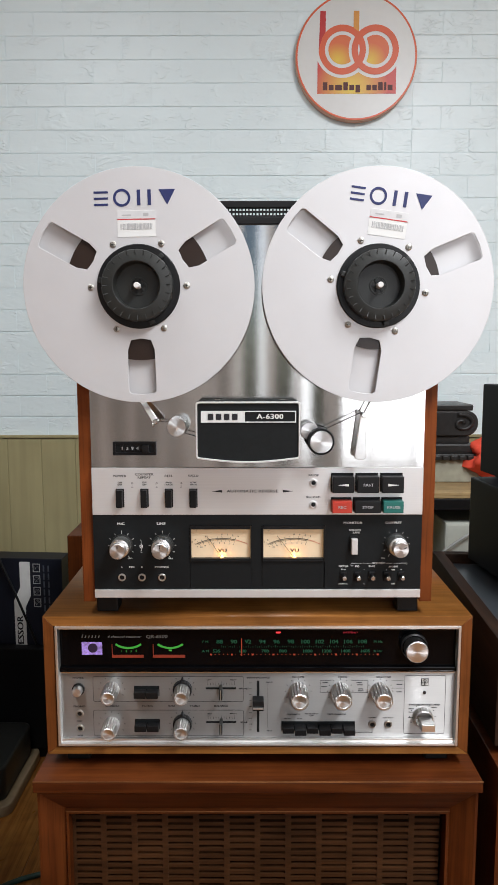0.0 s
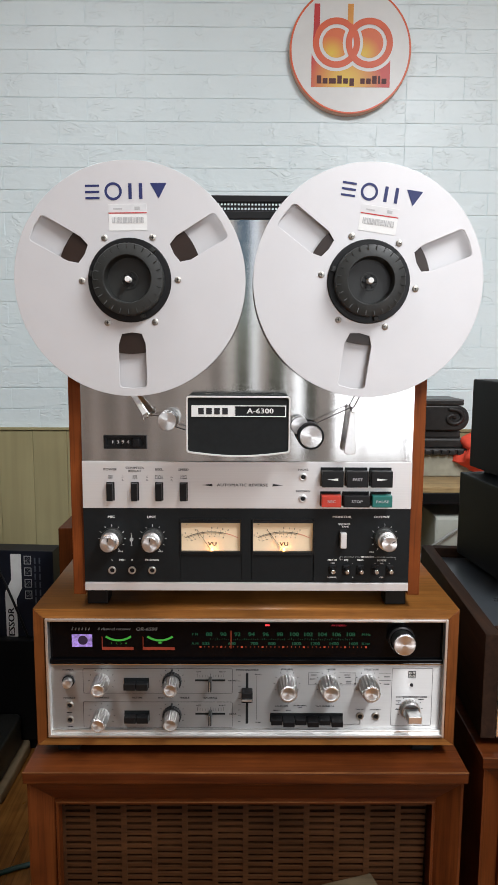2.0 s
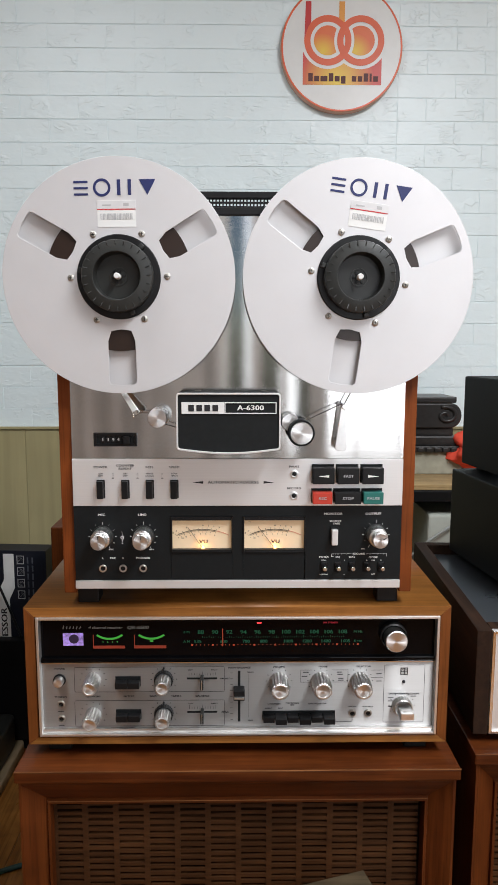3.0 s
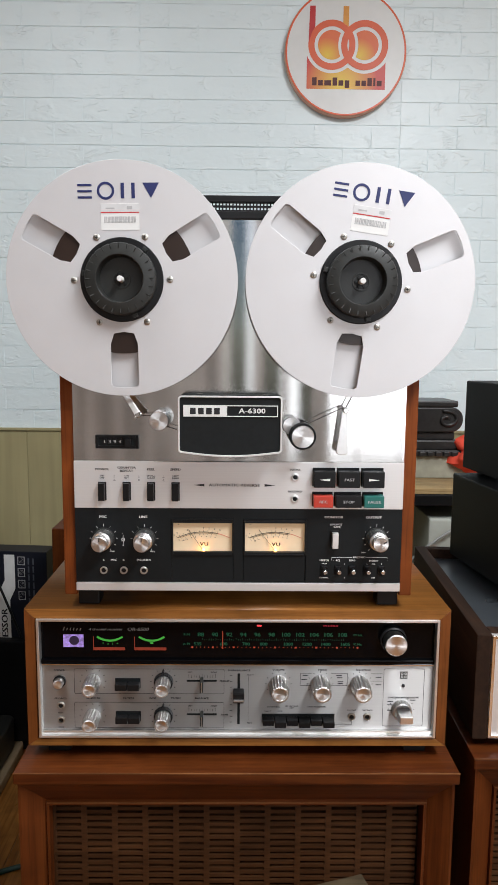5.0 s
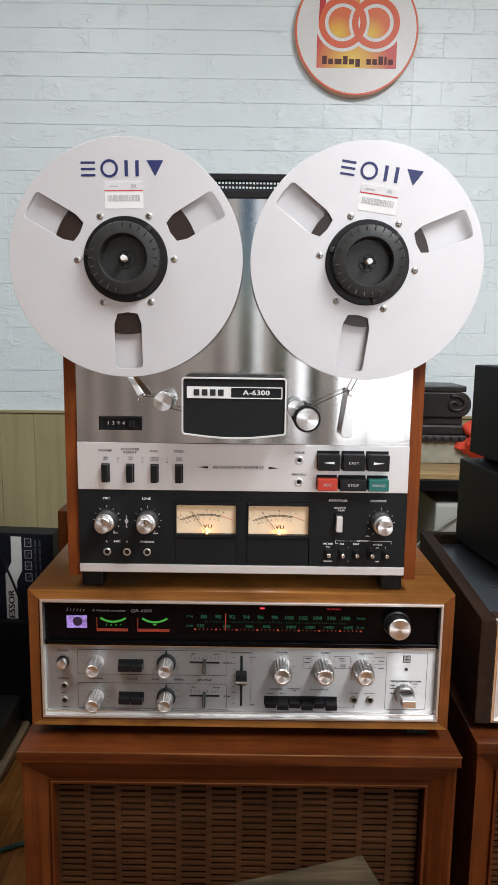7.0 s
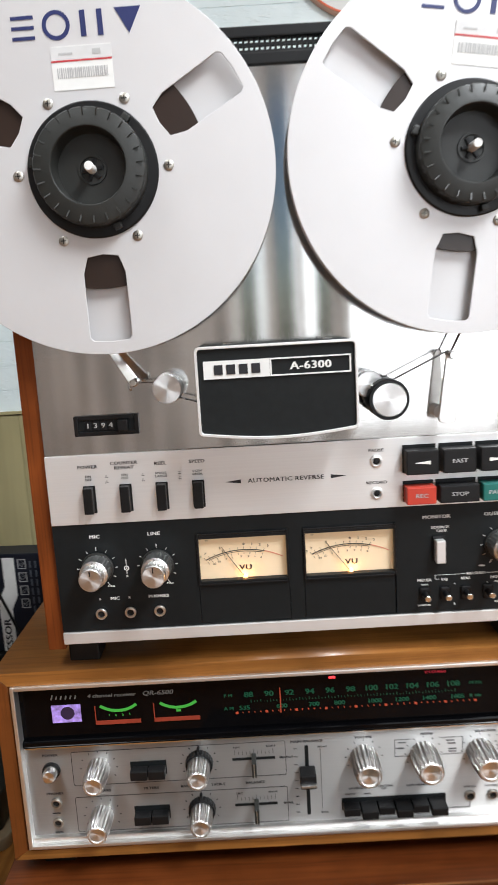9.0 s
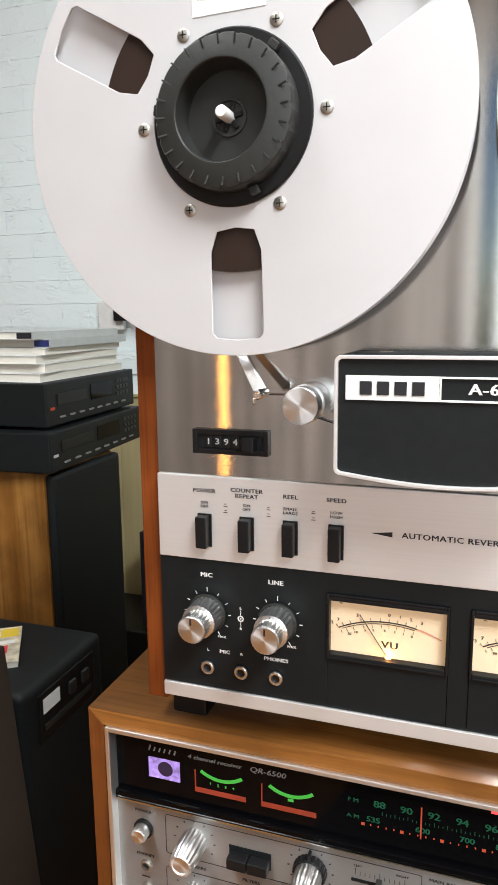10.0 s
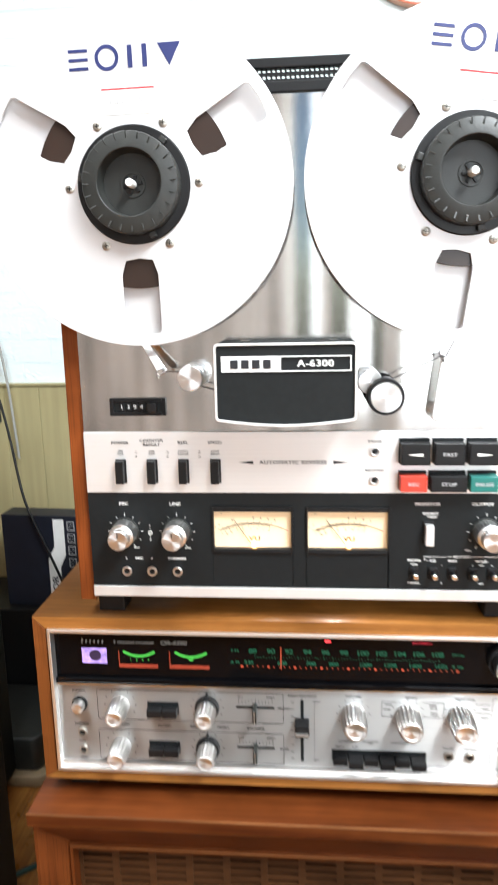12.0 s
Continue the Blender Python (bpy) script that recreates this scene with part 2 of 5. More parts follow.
    l.new(bp.outputs[0], n["Principled BSDF"].inputs["Normal"])


pressed_strokes(M_BRICK)
M_JOINT = mat("white_foam_joint", (0.8, 0.89, 0.905), 0.55, 0.0, 0.03)
M_WALL = mat("white_wall_paint", (0.7, 0.7, 0.68), 0.6, 0.0, 0.04, (12, 12, 12), 0.1)
# Unseen wall; its stripes are put in to streak the steel's reflection.
M_BACKWALL = mat("striped_curtain_wall", (0.42, 0.4, 0.385), 0.8, 0.0, 0.75, (16, 16, 0.05))
M_SIDEWALL = mat("tan_board_wall", (0.27, 0.225, 0.185), 0.8, 0.0, 0.3, (5, 5, 0.2))
M_CEIL = mat("white_ceiling_paint", (0.8, 0.8, 0.79), 0.7, 0.0, 0.03)
M_CASTBLACK = mat("carved_black_lacquer", (0.022, 0.02, 0.019), 0.35, 0.0, 0.3, (80, 80, 80), 0.2, (200, 200, 200))
M_STONE = mat("grey_green_stone", (0.33, 0.32, 0.25), 0.5, 0.0, 0.3, (30, 30, 30))
M_REDCLOTH = mat("red_cloth", (0.82, 0.085, 0.045), 0.8, 0.0, 0.12, (60, 60, 60), 0.3)
M_YELLOW = mat("yellow_cloth", (0.7, 0.5, 0.04), 0.8)
M_NAVY = mat("dark_blue_card", (0.007, 0.009, 0.017), 0.5, 0.0, 0.2)
M_CABLE = mat("grey_cable", (0.35, 0.36, 0.34), 0.5)
M_CABLEG = mat("dark_green_cable", (0.012, 0.05, 0.04), 0.45)
M_PINKGOLD = mat("orange_pvc_edge", (0.66, 0.38, 0.27), 0.4)
M_SIGN = mat("white_sign_face", (0.74, 0.74, 0.72), 0.35, 0.0, 0.03)
M_SIGNRED = mat("sign_orange_red", (0.72, 0.12, 0.04), 0.4, 0.0, 0.04)
M_BROWNBOX = mat("matt_brown_board", (0.026, 0.0165, 0.011), 0.6, 0.0, 0.15, (50, 50, 50), 0.1)
M_BOOK = mat("cream_pages", (0.7, 0.68, 0.6), 0.7, 0.0, 0.08, (4, 4, 900))
M_LIDGREY = mat("grey_magazine_cover", (0.42, 0.44, 0.43), 0.4, 0.0, 0.1)
M_TAN = mat("tan_edge", (0.3, 0.22, 0.13), 0.6, 0.0, 0.15)


def sunset(name, inner, outer, centre, reach):
    """Printed colour that blends from inner to outer with the distance from a centre."""
    m = bpy.data.materials.new(name)
    m.use_nodes = True
    n, l = nodes_of(m)
    tc = n.new("ShaderNodeTexCoord")
    far = n.new("ShaderNodeVectorMath")
    far.operation = "DISTANCE"
    l.new(tc.outputs["Object"], far.inputs[0])
    far.inputs[1].default_value = centre
    ramp = n.new("ShaderNodeValToRGB")
    ramp.color_ramp.elements[0].color, ramp.color_ramp.elements[1].color = (*inner, 1), (*outer, 1)
    scaled = n.new("ShaderNodeMath")
    scaled.operation = "DIVIDE"
    l.new(far.outputs["Value"], scaled.inputs[0])
    scaled.inputs[1].default_value = reach
    l.new(scaled.outputs[0], ramp.inputs[0])
    l.new(ramp.outputs[0], n["Principled BSDF"].inputs["Base Color"])
    n["Principled BSDF"].inputs["Roughness"].default_value = 0.4
    return m


# ---- building helpers ----
ID = Matrix.Identity(4)


def thing(name, label, category, base, group="", kind=""):
    ob = new(name)
    ob.empty_display_size = 0.05
    ob.location = base
    return tagged(ob, label, category, group, kind)


def adopt(ob, parent):
    if parent is not None:
        ob.parent = parent
        if parent.type == "EMPTY":
            ob.matrix_parent_inverse = Matrix.Translation(-Vector(parent.location))
    return ob


def part(name, bm, material, parent=None, label="", at=None, smooth=None):
    """Links a bmesh as one mesh object under a thing or a part; smooth: the angle up to which edges are shaded round."""
    me = bpy.data.meshes.new(name)
    if at is not None:
        bm.transform(at)
    bm.to_mesh(me)
    bm.free()
    me.materials.append(material)
    if material in (M_STEEL, M_FACE):
        uv = me.uv_layers.new(name="brush")
        for loop, place in zip(me.loops, uv.data):
            co = me.vertices[loop.vertex_index].co
            place.uv = (co.z, co.x)
    if smooth:
        me.polygons.foreach_set("use_smooth", [True] * len(me.polygons))
        me.set_sharp_from_angle(angle=radians(smooth))
    ob = adopt(new(name, me), parent)
    return tagged(ob, label) if label else ob


def box(x0, x1, y0, y1, z0, z1, bevel=0.0, bm=None, segments=2):
    fresh = bmesh.new()
    bmesh.ops.create_cube(fresh, size=1.0, matrix=Matrix.Translation(((x0 + x1) / 2, (y0 + y1) / 2, (z0 + z1) / 2)) @ Matrix.Diagonal((x1 - x0, y1 - y0, z1 - z0, 1)))
    if bevel:
        bmesh.ops.bevel(fresh, geom=fresh.edges[:], offset=bevel, segments=segments, affect="EDGES", profile=0.6)
    return join(bm, fresh)


def join(bm, other):
    if bm is None:
        return other
    me = bpy.data.meshes.new("joined")
    other.to_mesh(me)
    other.free()
    bm.from_mesh(me)
    bpy.data.meshes.remove(me)
    return bm


def lathe(profile, cx, cz, segs=48, bm=None, wave=None):
    """A turned shape round an axis along y; profile: (radius, y). wave(angle, row) may scale the radius."""
    out = bmesh.new()
    rings = []
    for k, (r, y) in enumerate(profile):
        if r < 1e-6:
            rings.append([out.verts.new((cx, y, cz))])
            continue
        ring = []
        for a in range(segs):
            ang = 2 * math.pi * a / segs
            rr = r * (wave(ang, k) if wave else 1)
            ring.append(out.verts.new((cx + rr * math.cos(ang), y, cz + rr * math.sin(ang))))
        rings.append(ring)
    for a, b in zip(rings, rings[1:]):
        for i in range(segs):
            j = (i + 1) % segs
            if len(a) == 1 and len(b) > 1:
                out.faces.new((a[0], b[i], b[j]))
            elif len(b) == 1 and len(a) > 1:
                out.faces.new((a[i], b[0], a[j]))
            elif len(a) > 1:
                out.faces.new((a[i], b[i], b[j], a[j]))
    bmesh.ops.recalc_face_normals(out, faces=out.faces[:])
    return join(bm, out)


def circle(r, n=96, cx=0.0, cz=0.0):
    return [(cx + r * math.cos(2 * math.pi * i / n), cz + r * math.sin(2 * math.pi * i / n)) for i in range(n)]


def plate(outlines, y_front, thick, bevel=0.0):
    """A flat plate that stands in the x-z plane and faces -y; outlines after the first are holes."""
    cu = bpy.data.curves.new("plate", "CURVE")
    cu.dimensions, cu.fill_mode, cu.extrude, cu.bevel_depth, cu.bevel_resolution = "2D", "BOTH", max(1e-5, thick / 2 - bevel), bevel, 1
    cu.offset = -bevel
    for pts in outlines:
        sp = cu.splines.new("POLY")
        sp.points.add(len(pts) - 1)
        for p, (x, z) in zip(sp.points, pts):
            p.co = (x, z, 0, 1)
        sp.use_cyclic_u = True
    return from_curve(cu, Matrix.Translation((0, y_front + thick / 2, 0)) @ Matrix.Rotation(radians(90), 4, "X"))


def from_curve(cu, m):
    ob = bpy.data.objects.new("curve", cu)
    scene.collection.objects.link(ob)
    dg = bpy.context.evaluated_depsgraph_get()
    dg.update()
    me = bpy.data.meshes.new_from_object(ob.evaluated_get(dg))
    bm = bmesh.new()
    bm.from_mesh(me)
    bmesh.ops.remove_doubles(bm, verts=bm.verts[:], dist=1e-6)
    bm.transform(m)
    bpy.data.objects.remove(ob)
    bpy.data.curves.remove(cu)
    bpy.data.meshes.remove(me)
    return bm


def words(text, x, z, size, y=-0.0004, align="CENTER", wide=1.0, turn=0.0, at=None, bm=None, bold=0.05):
    """Flat lettering that faces -y, its middle at x, z; struck twice, bold of its size apart."""
    for k in range(2):
        cu = bpy.data.curves.new("words", "FONT")
        cu.body, cu.size, cu.align_x, cu.align_y, cu.space_character, cu.extrude, cu.resolution_u = text, size, align, "CENTER", 1 + (wide - 1) * 0.5, 0.00006, 2
        m = Matrix.Translation((x, y - 0.00005 * k, z)) @ Matrix.Rotation(radians(turn), 4, "Y") @ Matrix.Rotation(radians(90), 4, "X") @ Matrix.Diagonal((1.1, 0.93, 1, 1)) @ Matrix.Translation(((k - 0.5) * bold * size, 0, 0))
        bm = join(bm, from_curve(cu, (at or ID) @ m))
    return bm


def tube(points, radius, res=3):
    cu = bpy.data.curves.new("tube", "CURVE")
    cu.dimensions, cu.bevel_depth, cu.bevel_resolution, cu.use_fill_caps = "3D", radius, res, True
    sp = cu.splines.new("NURBS")
    sp.points.add(len(points) - 1)
    for p, co in zip(sp.points, points):
        p.co = (*co, 1)
    sp.use_endpoint_u, sp.order_u, sp.resolution_u = True, min(4, len(points)), 6
    return from_curve(cu, ID)


def rounded(x0, x1, z0, z1, r, n=5, sag=0.0):
    """A rectangle with round corners; sag bows its lower edge downwards."""
    pts = []
    for cx, cz, a0 in ((x1 - r, z1 - r, 0), (x0 + r, z1 - r, 90), (x0 + r, z0 + r, 180)):
        pts += [(cx + r * math.cos(radians(a0 + 90 * k / n)), cz + r * math.sin(radians(a0 + 90 * k / n))) for k in range(n + 1)]
    if sag:
        pts += [(x0 + r + (x1 - x0 - 2 * r) * k / 14, z0 - sag * math.sin(math.pi * k / 14)) for k in range(1, 14)]
    pts += [(x1 - r + r * math.cos(radians(270 + 90 * k / n)), z0 + r + r * math.sin(radians(270 + 90 * k / n))) for k in range(n + 1)]
    return pts


def frame_box(x0, x1, z0, z1, wide, y0, y1, bevel=0.0):
    """Four bars round an opening, butted end to end."""
    bm = box(x0, x0 + wide, y0, y1, z0, z1, bevel)
    box(x1 - wide, x1, y0, y1, z0, z1, bevel, bm)
    box(x0 + wide, x1 - wide, y0, y1, z0, z0 + wide, bevel, bm)
    return box(x0 + wide, x1 - wide, y0, y1, z1 - wide, z1, bevel, bm)

# ---- the room ----
ROOM_X0, ROOM_X1, ROOM_Y0, ROOM_Y1, ROOM_H = -2.4, 2.6, -2.8, 1.36, 2.75
floor = tagged(part("floor", box(ROOM_X0 - 0.1, ROOM_X1 + 0.1, ROOM_Y0 - 0.1, ROOM_Y1 + 0.1, -0.12, -0.012), M_FLOOR), "amber wooden plank floor with a glossy finish", "floor", kind="structure")
tagged(part("ceiling", box(ROOM_X0, ROOM_X1, ROOM_Y0, ROOM_Y1, ROOM_H, ROOM_H + 0.1), M_CEIL), "plain white painted ceiling", "ceiling", kind="structure")
tagged(part("wall_west", box(ROOM_X0 - 0.12, ROOM_X0, ROOM_Y0, ROOM_Y1, 0, ROOM_H), M_SIDEWALL), "plain tan boarded side wall", "wall", kind="structure")
tagged(part("wall_east", box(ROOM_X1, ROOM_X1 + 0.12, ROOM_Y0, ROOM_Y1, 0, ROOM_H), M_SIDEWALL), "plain tan boarded side wall", "wall", kind="structure")
wall = tagged(part("wall_north", box(ROOM_X0 - 0.12, ROOM_X1 + 0.12, ROOM_Y1 + 0.006, ROOM_Y1 + 0.14, 0, ROOM_H), M_JOINT), "white foam-brick wall above beige panelling", "wall", kind="structure")
bm = box(ROOM_X0 - 0.12, -0.1, ROOM_Y0 - 0.12, ROOM_Y0, 0, ROOM_H)
box(1.9, ROOM_X1 + 0.12, ROOM_Y0 - 0.12, ROOM_Y0, 0, ROOM_H, bm=bm)
box(-0.1, 1.9, ROOM_Y0 - 0.12, ROOM_Y0, 0, 0.6, bm=bm)
box(-0.1, 1.9, ROOM_Y0 - 0.12, ROOM_Y0, 2.25, ROOM_H, bm=bm)
tagged(part("wall_south", bm, M_BACKWALL), "plain curtained wall with a window opening", "wall", kind="structure")
win = tagged(new("window_1"), "tall white framed window that lets daylight in", "window", kind="structure")
part("window_frame", frame_box(-0.1, 1.9, 0.6, 2.25, 0.05, ROOM_Y0 - 0.09, ROOM_Y0 - 0.03, 0.004), M_WALL, win)
part("mullion", box(1.33, 1.37, ROOM_Y0 - 0.09, ROOM_Y0 - 0.03, 0.65, 2.2, 0.004), M_WALL, win)
# Slats added out of view to break the window's reflection into vertical streaks.
for x, wide in ((0.1, 0.05), (0.24, 0.03), (0.42, 0.08), (0.63, 0.012), (1.2, 0.04), (1.5, 0.1)):
    part("blind_slat", box(x - wide / 2, x + wide / 2, ROOM_Y0 - 0.02, ROOM_Y0 - 0.012, 0.62, 2.23), M_BACKWALL, win)


# ---- tape deck ----
DECK_W, SIDE = 0.2025, 0.016
deck = thing("tape_deck", "reel-to-reel tape deck with walnut sides and brushed steel face", "tape deck", (0, 0.1, 0.867))
part("body", box(-DECK_W + 0.001, DECK_W - 0.001, 0.006, 0.2, 0.889, 1.338, 0.002), M_PLASTIC, deck)
for s in (-1, 1):
    xs = sorted((s * DECK_W, s * (DECK_W + SIDE)))
    part("side_panel", box(xs[0] + (0.0006 if s > 0 else 0), xs[1] - (0.0006 if s < 0 else 0), 0.005, 0.205, 0.884, 1.366, 0.0015), M_WOOD_SIDE, deck, "red-brown walnut side panel")
part("steel_panel", box(-DECK_W, DECK_W, 0.0015, 0.006, 1.0555, 1.342), M_STEEL, deck, "brushed stainless steel face panel")
part("control_strip", box(-DECK_W, DECK_W, -0.0010, 0.006, 0.9968, 1.0552, 0.0005), M_STRIP, deck, "satin aluminium control strip")
VU = ((-0.0838, -0.0065), (0.0055, 0.0838))
holes = [[(a, 0.9030), (a, 0.9835), (b, 0.9835), (b, 0.9030)] for a, b in VU]
bm = plate([[(-DECK_W, 0.9025), (DECK_W, 0.9025), (DECK_W, 0.9965), (-DECK_W, 0.9965)]] + holes, 0.0, 0.006)
part("lower_panel", bm, M_BLACK, deck, "matt black lower control panel")
part("bottom_trim", box(-DECK_W, DECK_W, -0.0015, 0.006, 0.8915, 0.9018, 0.0006), M_STRIP, deck, "silver bottom trim bar")
for x in (-0.191, 0.191):
    for y in (0.03, 0.17):
        part("foot", box(x - 0.0135, x + 0.0135, y - 0.0135, y + 0.0135, 0.867, 0.889, 0.002), M_PLASTIC, deck, "black rubber foot")

# slotted vent along the deck's top edge
bm = box(-DECK_W, DECK_W, -0.001, 0.006, 1.3425, 1.3515, 0.0012)
box(-DECK_W, DECK_W, 0.002, 0.006, 1.3515, 1.3535, bm=bm)
box(-DECK_W, DECK_W, 0.002, 0.006, 1.3565, 1.3585, bm=bm)
box(-DECK_W, DECK_W, -0.0005, 0.008, 1.3615, 1.3695, 0.0012, bm=bm)
for row in ((1.3535, 1.3565), (1.3585, 1.3615)):
    k = -DECK_W
    while k < DECK_W - 0.003:
        wide = 0.0016 if abs(k % 0.1 - 0.05) > 0.004 else 0.0042
        box(k, k + wide, 0.002, 0.006, row[0], row[1], bm=bm)
        k += 0.0040
part("vent_grille", bm, M_PLASTIC, deck, "black slotted vent grille")

# head cover
HX0, HX1, HZ0, HZ1, HY = -0.071, 0.0488, 1.0725, 1.1388, -0.046
cover = part("head_cover", plate([rounded(HX0, HX1, HZ0, HZ1, 0.004, sag=0.0045)], HY + 0.001, 0.0445, 0.001), M_VINYL, deck, "black head cover with a silver rim")
part("cover_rim", plate([rounded(HX0, HX1, HZ0, HZ1, 0.004, sag=0.0045), rounded(HX0 + 0.002, HX1 - 0.002, HZ0 + 0.002, HZ1 - 0.002, 0.0025, sag=0.0044)[::-1]], HY - 0.0012, 0.003, 0.0003), M_STRIP, cover)
part("name_plate", box(-0.0648, -0.0158, HY - 0.0003, HY + 0.002, 1.1148, 1.128), M_PAPER, cover, "white name plate with plain dark blocks")
part("plate_border", frame_box(-0.0156, 0.0438, 1.1148, 1.128, 0.001, HY - 0.0004, HY + 0.002), M_PAPER, cover)
for k in range(4):
    x = -0.0570 + k * 0.0092
    part("name_block", box(x, x + 0.0064, HY - 0.0008, HY, 1.1178, 1.1250, 0.0), M_PRINT, cover)
part("lettering", words("A-6300", 0.0142, 1.1214, 0.0088, HY - 0.0002, wide=1.12, bold=0.07), M_PRINTW, cover)
for x in (-0.047, 0.03):
    part("cover_screw", box(x - 0.0035, x + 0.0035, -0.02, -0.014, 1.1386, 1.1396, 0.0003), M_CHROME, cover)

# tape counter
counter = part("counter", frame_box(-0.1752, -0.1228, 1.0708, 1.0872, 0.0035, -0.0022, 0.003, 0.0005), M_PLASTIC, deck, "black four digit tape counter")
part("counter_back", box(-0.1717, -0.1263, -0.0005, 0.002, 1.0743, 1.0837), M_BLACK, counter)
for k, digit in enumerate("1394"):
    part("number_wheel", box(-0.1665 + k * 0.0062, -0.1615 + k * 0.0062, -0.0012, 0.001, 1.0748, 1.0832, 0.0006), M_PLASTIC, counter)
    part("digit", words(digit, -0.164 + k * 0.0062, 1.079, 0.0062, -0.0013), M_GREY, counter)
part("reset_button", box(-0.139, -0.1305, -0.009, 0.0, 1.0745, 1.0835, 0.0008), M_PLASTIC, counter)


def guide_knob(x, z, r, depth, name, label):
    p = part(name, lathe([(r * 1.05, 0.001), (r * 1.05, -depth * 0.55), (r * 0.9, -depth * 0.57), (r * 0.9, -depth * 0.66), (r, -depth * 0.68), (r, -depth + 0.0006), (r - 0.0006, -depth), (0, -depth)], x, z, 48), M_TURNED, deck, label, smooth=30)
    return p


guide_knob(-0.0945, 1.108, 0.0112, 0.03, "guide_cap", "polished aluminium tape guide cap")
guide_knob(0.0615, 1.102, 0.0105, 0.02, "capstan_cap", "polished capstan cap")
part("capstan", lathe([(0.0028, 0), (0.0028, -0.027), (0.002, -0.028), (0, -0.028)], 0.0635, 1.0995, 20), M_CHROME, deck, smooth=30)
roller = part("pinch_roller", lathe([(0.0158, -0.012), (0.0158, -0.031), (0.0152, -0.0325), (0.0134, -0.0325), (0.0134, -0.012)], 0.0742, 1.0905, 48), M_PLASTIC, deck, "black rubber pinch roller with a silver cap", smooth=30)
part("roller_cap", lathe([(0.0134, -0.0318), (0.0128, -0.0334), (0, -0.0334)], 0.0742, 1.0905, 48), M_TURNED, roller, smooth=30)
part("roller_shaft", lathe([(0.006, 0.001), (0.006, -0.012), (0, -0.012)], 0.0742, 1.0905, 24), M_CHROME, roller)
# tension arms
arm = part("tension_arm", plate([[(0.1155, 1.0715), (0.1163, 1.069), (0.119, 1.0675), (0.1255, 1.0672), (0.1285, 1.0685), (0.1295, 1.071), (0.1272, 1.1215), (0.1255, 1.1235), (0.1232, 1.1232), (0.1218, 1.121)]], -0.018, 0.004, 0.0006), M_KNOB, deck, "tapered steel tension arm")
part("arm_roller", lathe([(0.0033, -0.014), (0.0033, -0.026), (0.0024, -0.0275), (0, -0.0275)], 0.1248, 1.1212, 20), M_CHROME, arm, smooth=30)
part("arm_pivot", lathe([(0.0055, 0.001), (0.0055, -0.015), (0, -0.015)], 0.1222, 1.0745, 24), M_KNOB, arm)
bm = plate([[(-0.1405, 1.139), (-0.1335, 1.139), (-0.1165, 1.1165), (-0.118, 1.112), (-0.1225, 1.1125)]], -0.014, 0.003, 0.0005)
for v in bm.verts:
    v.co.y -= 0.5 * max(0.0, 1.139 - v.co.z)
arm = part("tension_arm", bm, M_KNOB, deck, "tapered steel tension arm that leans outwards")
part("arm_roller", lathe([(0.003, -0.022), (0.003, -0.036), (0.0022, -0.0375), (0, -0.0375)], -0.1185, 1.1148, 20), M_CHROME, arm, smooth=30)
part("arm_hook", tube([(-0.1205, -0.030, 1.114), (-0.1232, -0.032, 1.1105), (-0.1208, -0.035, 1.1098)], 0.0011), M_CHROME, arm)


def strand(a, b):
    """A run of tape on edge between two points of the x-z plane."""
    (x0, z0), (x1, z1) = a, b
    d = Vector((x1 - x0, z1 - z0)).normalized() * 0.00025
    bm = bmesh.new()
    vs = [bm.verts.new((x + sx * -d.y, y, z + sx * d.x)) for y in (-0.0185, -0.0125) for x, z, sx in ((x0, z0, 1), (x1, z1, 1), (x1, z1, -1), (x0, z0, -1))]
    bm.faces.new(vs[:4][::-1])
    bm.faces.new(vs[4:])
    for i in range(4):
        j = (i + 1) % 4
        bm.faces.new((vs[i], vs[j], vs[4 + j], vs[4 + i]))
    bmesh.ops.recalc_face_normals(bm, faces=bm.faces[:])
    return bm


part("tape_run", strand((0.0640, 1.0965), (0.1236, 1.1243)), M_TAPE, deck)
part("tape_run", strand((0.1262, 1.1240), (0.1345, 1.1400)), M_TAPE, deck)
part("tape_run", strand((-0.0870, 1.1000), (-0.0705, 1.0950)), M_TAPE, deck)
part("tape_run", strand((-0.1190, 1.1130), (-0.1045, 1.1130)), M_TAPE, deck)

# switches on the strip
STRIP_Y = -0.0010
for x, head, low in ((-0.168, "POWER", ("ON", "OFF")), (-0.138, "COUNTER\nREPEAT", ("ON", "OFF")), (-0.1082, "REEL", ("SMALL", "LARGE")), (-0.0782, "SPEED", ("LOW", "HIGH"))):
    sw = part("push_switch", box(x - 0.005, x + 0.005, STRIP_Y - 0.0012, STRIP_Y + 0.002, 1.0065, 1.0295, 0.0005), M_PLASTIC, deck, "black push switch")
    part("switch_cap", box(x - 0.0038, x + 0.0038, STRIP_Y - 0.0085, STRIP_Y - 0.001, 1.0072, 1.0288, 0.0007), M_PLASTIC, sw)
    part("lettering", words(head, x, 1.0452, 0.0042, STRIP_Y - 0.0003, wide=1.1), M_PRINT, deck)
    part("lettering", words("\n".join(low), x, 1.0358, 0.0029, STRIP_Y - 0.0003, wide=1.15), M_PRINT, deck)
for x in (-0.153, -0.123, -0.093):
    bm = bmesh.new()
    for z in (1.0365, 1.0322):
        box(x - 0.0013, x + 0.0013, STRIP_Y - 0.0003, STRIP_Y, z - 0.0011, z - 0.0007, bm=bm)
        box(x - 0.0008, x + 0.0008, STRIP_Y - 0.0003, STRIP_Y, z + 0.0004, z + 0.0008, bm=bm)
